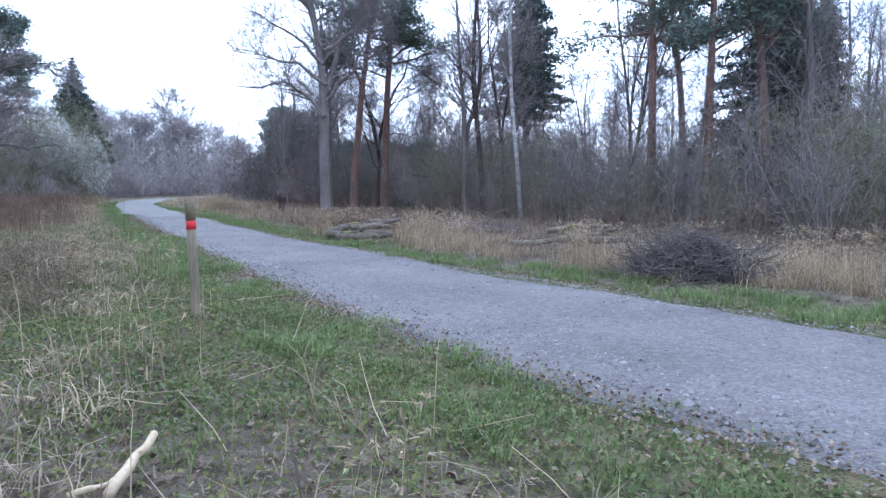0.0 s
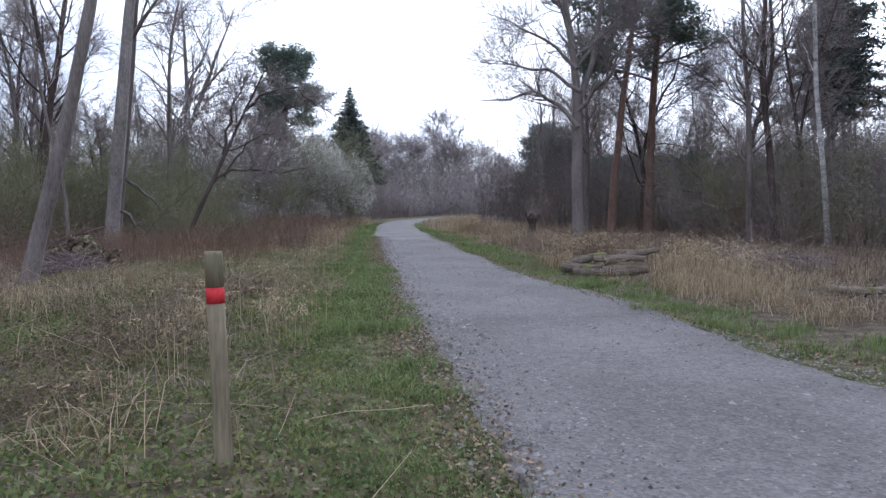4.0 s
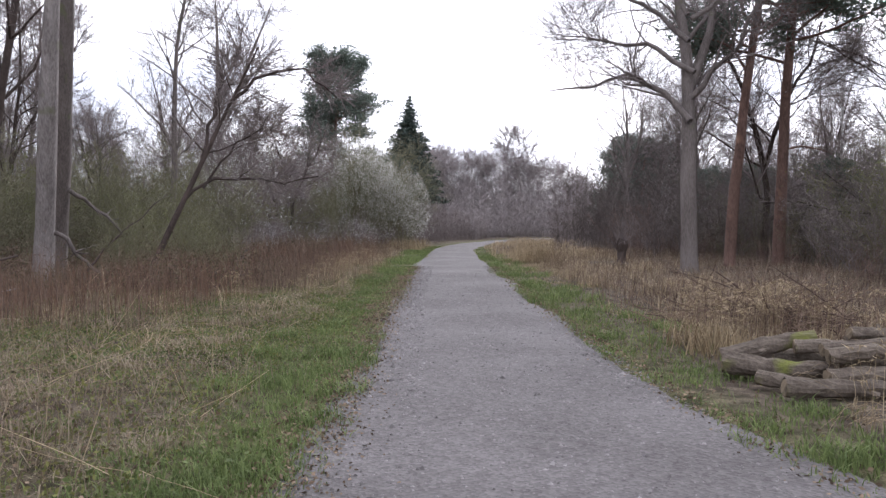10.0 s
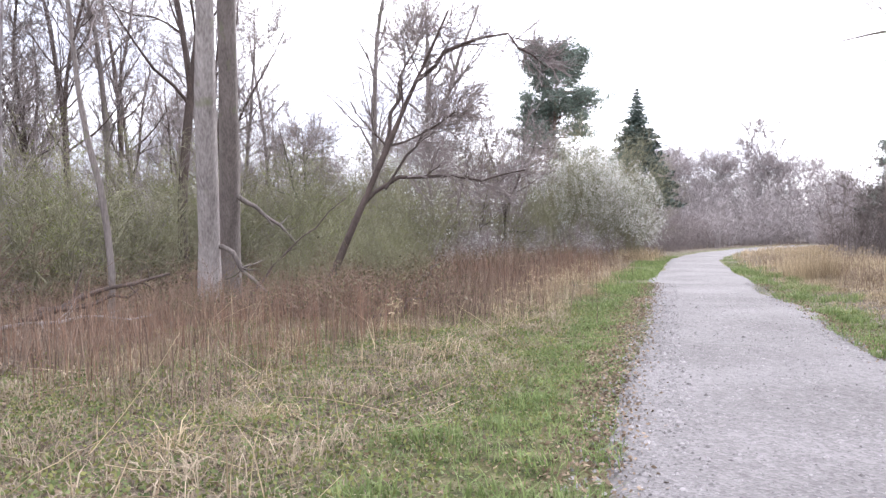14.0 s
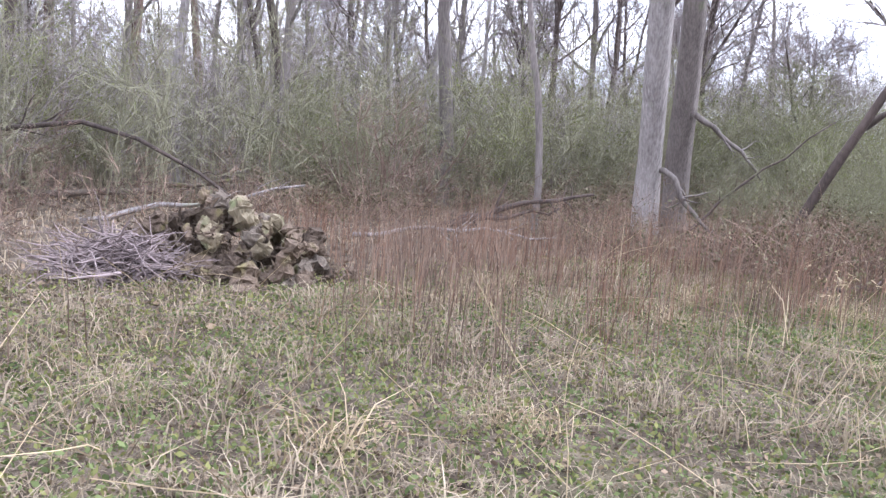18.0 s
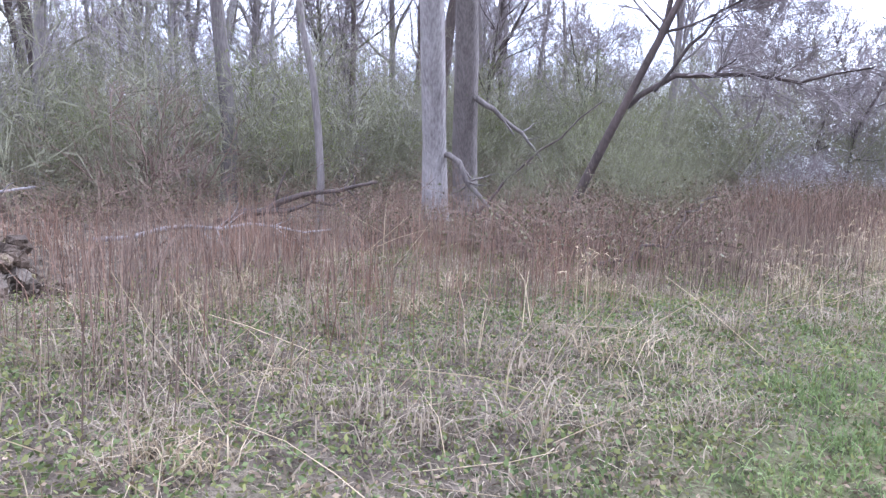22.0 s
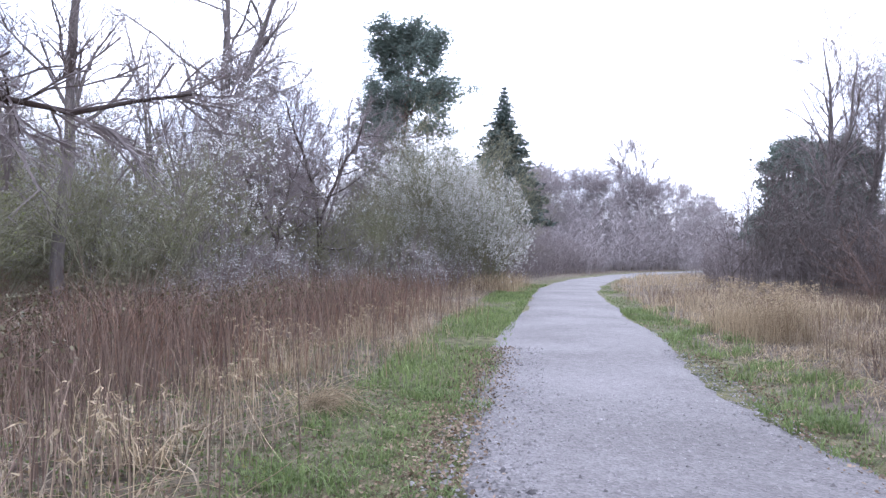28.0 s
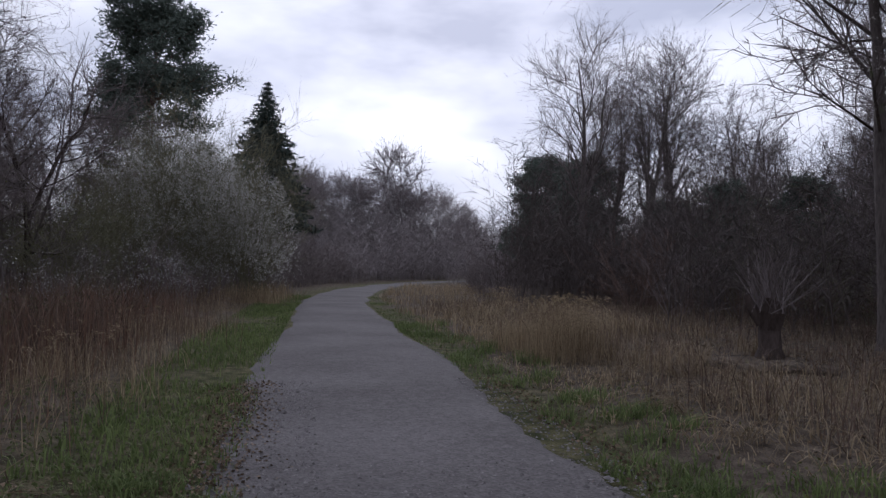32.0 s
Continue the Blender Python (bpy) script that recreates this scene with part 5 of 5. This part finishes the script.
def stones(seed, n, s0, s1, d0, d1, size):
    """Small angular stones: flattened octahedra half sunk in the gravel."""
    rng = np.random.default_rng(seed)
    s, d = rng.uniform(s0, s1, n), rng.uniform(d0, d1, n)
    c = np.clip(d / HALF, -1, 1)
    P = np.c_[on_path(s, d), 0.025 * (1 - c * c) + 0.004 - 0.03 * (np.abs(d) > HALF)]
    r = size * rng.lognormal(0, 0.4, (n, 1, 1))
    k = np.array([(1, 0, 0), (0, 1, 0), (-1, 0, 0), (0, -1, 0), (0, 0, 0.7), (0, 0, -0.5)], float)
    a = rng.uniform(0, 6.3, n)
    R = np.zeros((n, 3, 3))
    R[:, 0, 0], R[:, 0, 1], R[:, 1, 0], R[:, 1, 1], R[:, 2, 2] = np.cos(a), -np.sin(a), np.sin(a), np.cos(a), 1
    V = np.einsum("nij,kj->nki", R, k) * r * rng.uniform(0.6, 1.3, (n, 6, 1)) + P[:, None]
    f = np.array([(0, 1, 4), (1, 2, 4), (2, 3, 4), (3, 0, 4)])
    return V.reshape(-1, 3), (f[None] + 6 * np.arange(n)[:, None, None]).reshape(-1, 3)


stuff("loose_gravel", STONE, [stones(161, 15000, S0, 62, -1.4, 1.4, 0.010), stones(162, 12000, S0, 66, -1.7, -0.8, 0.014), stones(163, 6000, S0, 66, 1.1, 1.6, 0.012)], "loose grey stones on the gravel path", "gravel")


# ---- things beside the path ----
def solid(polys, mat, sides=10, wobble=0.05, seed=0, name="log"):
    """A rough round timber with closed ends."""
    rng = np.random.default_rng(seed)
    out = []
    for P, R in polys:
        P, R = np.asarray(P, float), np.asarray(R, float)
        P = np.concatenate([P[:1], P, P[-1:]])
        R = np.concatenate([[R[0] * 0.02], R, [R[-1] * 0.02]])
        P[0] += (P[1] - P[2]) * 0.001
        P[-1] += (P[-2] - P[-3]) * 0.001
        out.append((P, R))
    return mesh_of(name, *tubes(out, sides, wobble, rng), mat, True)


def marker_post(x, y, h=1.24, r=0.05):
    t = thing("marker_post", "weathered round wooden post with a red painted band", "post", "", x, y)
    z = [-0.25, 0.0, 0.3, 0.6, h - 0.29]
    lean = np.array([-0.045, 0.01])
    at = lambda q: (lean[0] * q, lean[1] * q, q)
    part("shaft", solid([([at(q) for q in z], [r, r * 1.03, r, r * 0.98, r * 0.97])], POST, 16, 0.012, 1, "shaft"), t)
    part("band", solid([([at(q) for q in (h - 0.29, h - 0.20)], [r * 1.01, r * 1.01])], RED, 16, 0.0, 2, "band"), t, "red painted band")
    part("top", solid([([at(q) for q in (h - 0.20, h - 0.02, h)], [r * 1.02, r * 1.0, r * 0.93])], POST, 16, 0.02, 3, "top"), t, "sawn and weathered post top")
    return settle(t)


marker_post(-2.6, 9.0)


def log_piece(name, a, b, r, seed, label, mat=None, bend=0.05, group="", taper=0.75):
    """A cut log lying from a to b, with a sawn face at each end."""
    rng = np.random.default_rng(seed)
    a, b = np.array(a, float), np.array(b, float)
    n = 12
    sag = np.sin(np.linspace(0, math.pi, n))[:, None]
    P = a + (b - a) * np.linspace(0, 1, n)[:, None] + (rng.normal(0, bend, 3) + rng.normal(0, bend * 0.25, (n, 3))) * sag
    o = thing(name, label, "log", group, *a)
    P = P - a
    part("bark", mesh_of("bark", *tubes([(P, r * np.linspace(1, taper, n) * rng.uniform(0.93, 1.07, n))], 14, 0.07, rng), mat or LOG, False), o)
    if np.linalg.norm(b - a) > 0.9:
        k = rng.integers(3, 9)
        knot = stalk(rng, P[k], rng.standard_normal(3), r * 1.7, r * 0.4, r * 0.25, 4, 0.15)
        part("knot", mesh_of("knot", *tubes([knot], 7, 0.1, rng), mat or LOG, False), o, "broken branch stub")
    for end, nxt, rad in ((P[0], P[1], r), (P[-1], P[-2], r * taper)):
        w = unit(end - nxt)
        part("cut_end", mesh_of("cut_end", *tubes([(np.array([end - w * 0.01, end + w * 0.004, end + w * 0.006]), np.array([rad * 0.93, rad * 0.9, 0.002]))], 10, 0.05, rng), LOG_END), o, "weathered sawn end")
    return o


for k, (a, b, r) in enumerate((((-2.75, 20.5, 0.1), (-1.65, 20.95, 0.12), 0.11), ((-3.35, 21.4, 0.13), (-2.3, 21.3, 0.17), 0.14), ((-2.45, 21.3, 0.34), (-1.35, 21.9, 0.52), 0.09), ((-3.4, 21.7, 0.12), (-2.5, 21.9, 0.38), 0.13),
                               ((-2.4, 21.2, 0.3), (-1.6, 21.5, 0.34), 0.1), ((-2.4, 21.1, 0.1), (-1.5, 21.4, 0.12), 0.12), ((-2.9, 21.9, 0.1), (-1.6, 22.2, 0.1), 0.11), ((-2.7, 21.7, 0.3), (-1.7, 22.0, 0.32), 0.1),
                               ((-3.0, 20.95, 0.09), (-2.2, 20.85, 0.1), 0.09), ((-2.2, 21.8, 0.46), (-1.4, 22.3, 0.5), 0.08), ((-3.1, 22.2, 0.1), (-2.0, 22.4, 0.12), 0.12))):
    log_piece("log", a, b, r * 0.8, 200 + k, "brown weathered log in a low pile, patched with moss", group="log pile by the path", bend=0.018)
for k, (a, b, r) in enumerate((((2.9, 20.2, 0.1), (4.6, 19.8, 0.13), 0.10), ((3.1, 19.7, 0.16), (4.5, 20.3, 0.42), 0.08), ((2.7, 20.6, 0.3), (4.2, 19.9, 0.48), 0.07), ((1.6, 19.0, 0.1), (2.6, 18.6, 0.22), 0.08), ((3.6, 20.8, 0.1), (5.0, 21.0, 0.1), 0.09))):
    log_piece("log", a, b, r, 220 + k, "grey weathered log lying in dead grass", group="logs in the dead grass")
for k, (a, b, r) in enumerate((((-10.5, 40.8, 0.09), (-9.2, 41.0, 0.10), 0.10), ((-10.2, 40.1, 0.08), (-8.7, 40.5, 0.09), 0.09))):
    log_piece("log", a, b, r, 230 + k, "grey log lying before the cut stump", group="logs by the stump")


def pollard_stump(x, y):
    t = thing("pollard_stump", "dark rotten stump sprouting a fan of thin shoots", "tree stump", "", x, y)
    rng = np.random.default_rng(240)
    part("bole", mesh_of("bole", *tubes([(np.array([(0, 0, -0.1), (0.02, 0, 0.15), (0, 0.02, 0.45), (0.03, 0, 0.75), (0.05, 0.02, 0.9), (0.05, 0.02, 0.8)]), np.array([0.27, 0.19, 0.17, 0.22, 0.18, 0.04]))], 14, 0.16, rng), BARK_DARK, False), t)
    part("horn", mesh_of("horn", *tubes([stalk(rng, (-0.12, 0, 0.55), (-0.5, 0.1, 0.8), 0.55, 0.11, 0.05, 4, 0.1)], 8, 0.1, rng), BARK_DARK, True), t, "broken side stub")
    shoots = [stalk(rng, (rng.normal(0, 0.13), rng.normal(0, 0.13), 0.75), (rng.normal(0, 0.5), rng.normal(0, 0.5), 1), rng.uniform(0.7, 1.5), 0.009, 0.004, 5, 0.1, 0.05) for _ in range(60)]
    tagged(part("sprouting", mesh_of("sprouting", *tubes(shoots, 3), TWIG), t, "fan of thin shoots"), kind="stuff")
    return settle(t)


pollard_stump(-9.4, 42.1)


def brush_heap(name, x, y, rx, ry, h, n, seed, label, mat=None, length=1.0):
    """A heap of crossed dead twigs over a low mound."""
    rng = np.random.default_rng(seed)
    t = thing(name, label, "brush heap", "", x, y)
    sticks = []
    for _ in range(n):
        a, q = rng.uniform(0, 6.3), rng.uniform(0, 1) ** 0.6
        z = h * (1 - q * q) * rng.uniform(0.15, 1.0) + 0.03
        u = rng.uniform(0, 6.3)
        sticks.append(stalk(rng, (rx * q * math.cos(a), ry * q * math.sin(a), z), (math.cos(u), math.sin(u), rng.normal(0.1, 0.35)), length * rng.uniform(0.4, 1.3), rng.uniform(0.004, 0.011), 0.003, 5, 0.18, -0.03))
    tagged(part("brushwood", mesh_of("brushwood", *tubes(sticks, 4), mat or BRUSH), t), kind="stuff")
    big = [stalk(rng, (rng.normal(0, rx * 0.4), rng.normal(0, ry * 0.4), h * 0.3), (rng.normal(), rng.normal(), 0.12), length * 1.1, 0.018, 0.008, 6, 0.12, 0.0) for _ in range(max(4, n // 30))]
    tagged(part("branchwood", mesh_of("branchwood", *tubes(big, 5), mat or BRUSH, True), t), kind="stuff")
    return settle(t)


brush_heap("brush_heap", 4.0, 13.1, 1.1, 0.9, 0.72, 1400, 251, "tangled heap of dark brown cut brushwood", TWIG_SHADED_DARK, 0.7)
brush_heap("brush_heap", -13.6, 17.4, 0.62, 0.6, 0.4, 800, 252, "heap of thin pinkish-grey twigs beside the stumps", length=0.4)
brush_heap("brush_heap", 1.2, 24.0, 1.8, 0.8, 0.4, 160, 253, "low scatter of dead branches in the grass", length=1.3)
brush_heap("brush_heap", -3.1, 24.8, 1.5, 0.9, 0.5, 260, 254, "dark scatter of dead branches beyond the logs", STEM, 1.2)


def stump_heap(x, y):
    """Grubbed-out stumps thrown on a heap, each a thing of its own."""
    rng = np.random.default_rng(260)
    spots = [(math.cos(a) * q, math.sin(a) * q, z) for q, z, m in ((1.05, 0.07, 19), (0.8, 0.13, 12), (0.8, 0.28, 15), (0.55, 0.42, 11), (0.34, 0.56, 8), (0.16, 0.66, 5), (0.02, 0.72, 2)) for a in np.linspace(0, 6.28, m, endpoint=False) + rng.uniform(0, 1)]
    for i, (a, b, z) in enumerate(spots):
        r = rng.uniform(0.05, 0.125)
        pale = z > 0.4 and rng.uniform() < 0.35
        t = thing("stump", "pale broken end of a grubbed stump" if pale else "earthy grubbed-out root stump on a heap", "tree stump", "heap of grubbed stumps", x + a * 0.75 + rng.normal(0, 0.08), y + b * 1.1 + rng.normal(0, 0.08), 0.95 * z + rng.normal(0, 0.03))
        t.rotation_euler = (rng.uniform(0, 6.3), rng.uniform(0, 6.3), rng.uniform(0, 6.3))
        long = rng.uniform(0.9, 2.6)
        n = 13
        P = np.linspace(-1, 1, n)[:, None] * np.array([0, 0, r * long]) + np.cumsum(rng.normal(0, 0.012, (n, 3)), 0)
        girth = r * rng.uniform(0.62, 1.15, n)
        girth[[0, -1]] = r * 0.1
        part("block", mesh_of("block", *tubes([(P, girth)], 13, 0.22, rng), POST if pale else STUMP if rng.uniform() < 0.8 else LOG, False), t)
        for k in range(5):
            q = stalk(rng, P[rng.integers(2, n - 2)], rng.standard_normal(3), r * rng.uniform(1.3, 3.0), r * rng.uniform(0.16, 0.42), 0.004, 7, 0.45)
            part("root", mesh_of("root", *tubes([q], 6, 0.2, rng), STUMP, False), t)


stump_heap(-14.3, 18.25)


def dead_branch(name, pts, r, seed, label, side=5, mat=None, length=0.7, rise=0.0):
    """A fallen or hanging branch along plan points, with side twigs."""
    rng = np.random.default_rng(seed)
    pts = np.array(pts, float)
    q = np.linspace(0, len(pts) - 1, 9)
    P = np.stack([np.interp(q, np.arange(len(pts)), pts[:, k]) for k in range(3)], 1) + rng.normal(0, 0.04, (9, 3))
    R = r * np.linspace(1, 0.35, 9)
    o = thing(name, label, "branch", "", *P[0])
    P = P - P[0]
    part("bough", solid([(P, R)], mat or BARK_PALE, 7, 0.08, seed, "bough"), o)
    for q in ramify(rng, (P, R), side, 0.15, length, 0.5, 5, 0.9, 0.2, rise):
        part("twig", mesh_of("twig", *tubes([q], 4), mat or BARK_PALE, True), o)
    return o


dead_branch("broken_branch", [(-20.6, 26.0, 2.6), (-20.4, 26.7, 2.0), (-20.2, 27.4, 1.3)], 0.065, 301, "broken greyish branch hanging from a trunk", 6, BARK)
dead_branch("broken_branch", [(-20.25, 25.2, 1.45), (-19.9, 25.7, 0.8), (-19.5, 26.2, 0.05)], 0.07, 302, "dead branch propped against a trunk", 4, BARK)
dead_branch("leaning_pole", [(-19.9, 25.6, 0.0), (-19.6, 26.6, 1.2), (-19.0, 27.9, 2.4)], 0.035, 314, "dark dead pole leaning against a tree", 4, BARK_DARK)
dead_branch("fallen_branch", [(-19.7, 21.2, 0.1), (-19.5, 22.4, 0.5), (-19.3, 23.7, 0.85)], 0.075, 303, "dark fallen branch resting on another", 7, BARK_DARK)
dead_branch("fallen_branch", [(-19.4, 21.0, 0.1), (-19.3, 22.1, 0.35), (-19.7, 23.2, 0.5)], 0.06, 304, "dark fallen branch on the ground", 5, BARK_DARK)
dead_branch("fallen_branch", [(-19.5, 9.5, 0.4), (-20.5, 12.5, 1.1), (-19.0, 15.2, 1.5), (-18.3, 18.0, 0.2)], 0.07, 305, "long dark arching branch behind the stump heap", 8, BARK_DARK)
dead_branch("fallen_branch", [(-17.2, 15.6, 0.05), (-17.6, 17.0, 0.35), (-17.8, 18.6, 0.75)], 0.05, 311, "grey branch lying behind the stump heap", 7)
dead_branch("fallen_branch", [(-17.0, 19.5, 0.1), (-17.2, 21.0, 0.3), (-17.4, 22.6, 0.25)], 0.035, 312, "thin grey branch lying in the litter", 6)
dead_branch("fallen_branch", [(-16.2, 27.4, 0.1), (-16.6, 28.2, 0.6), (-16.9, 29.0, 0.9)], 0.03, 313, "dark broken branch caught in brambles", 5, BARK_DARK)
dead_branch("fallen_branch", [(-20.0, 13.5, 0.1), (-20.6, 15.5, 0.25), (-20.8, 17.0, 0.55)], 0.08, 306, "mossy fallen branch on the ground", 4, LOG)
dead_branch("fallen_branch", [(-14.9, 25.2, 0.05), (-14.6, 25.8, 0.25), (-14.4, 26.3, 0.55)], 0.035, 308, "short dark dead branch sticking up from brambles", 4, BARK_DARK, 0.4)


def stick(a, b, r, seed, label):
    """A straight broken stick with a side stub."""
    rng = np.random.default_rng(seed)
    a, b = np.array(a, float), np.array(b, float)
    P = (b - a) * np.linspace(0, 1, 6)[:, None] + rng.normal(0, 0.006, (6, 3))
    o = thing("stick", label, "stick", "pale broken sticks", *a)
    part("shaft", solid([(P, r * np.linspace(1.1, 0.8, 6))], CUT, 8, 0.1, seed, "shaft"), o)
    part("stub", solid([(np.array([P[3], P[3] + (b - a) * 0.1 + np.array([0.03, -0.05, 0.02])]), np.array([r * 0.5, r * 0.35]))], CUT, 6, 0.1, seed, "stub"), o)


stick((-1.47, 4.69, 0.05), (-1.49, 5.23, 0.14), 0.024, 309, "pale barkless broken stick lying on the grass")
stick((-1.65, 4.68, 0.05), (-1.51, 4.84, 0.06), 0.015, 310, "thin pale stick lying on the grass")


def dry_stalks():
    """Long pale broken stalks lying and leaning in the near grass."""
    P, rng = spread(320, 800, S0, 66, -8.5, -2.5)
    polys = []
    for p in P:
        u = rng.uniform(0, 6.3)
        polys.append(stalk(rng, p + np.array([0, 0, 0.03]), (math.cos(u), math.sin(u), abs(rng.normal(0.1, 0.5))), rng.uniform(0.3, 1.1), 0.0036, 0.002, 4, 0.07, -0.02))
    stuff("dry_stalks", STRAW, [tubes(polys, 3)], "long pale dry stalks lying in the grass", "dead stalks")


dry_stalks()
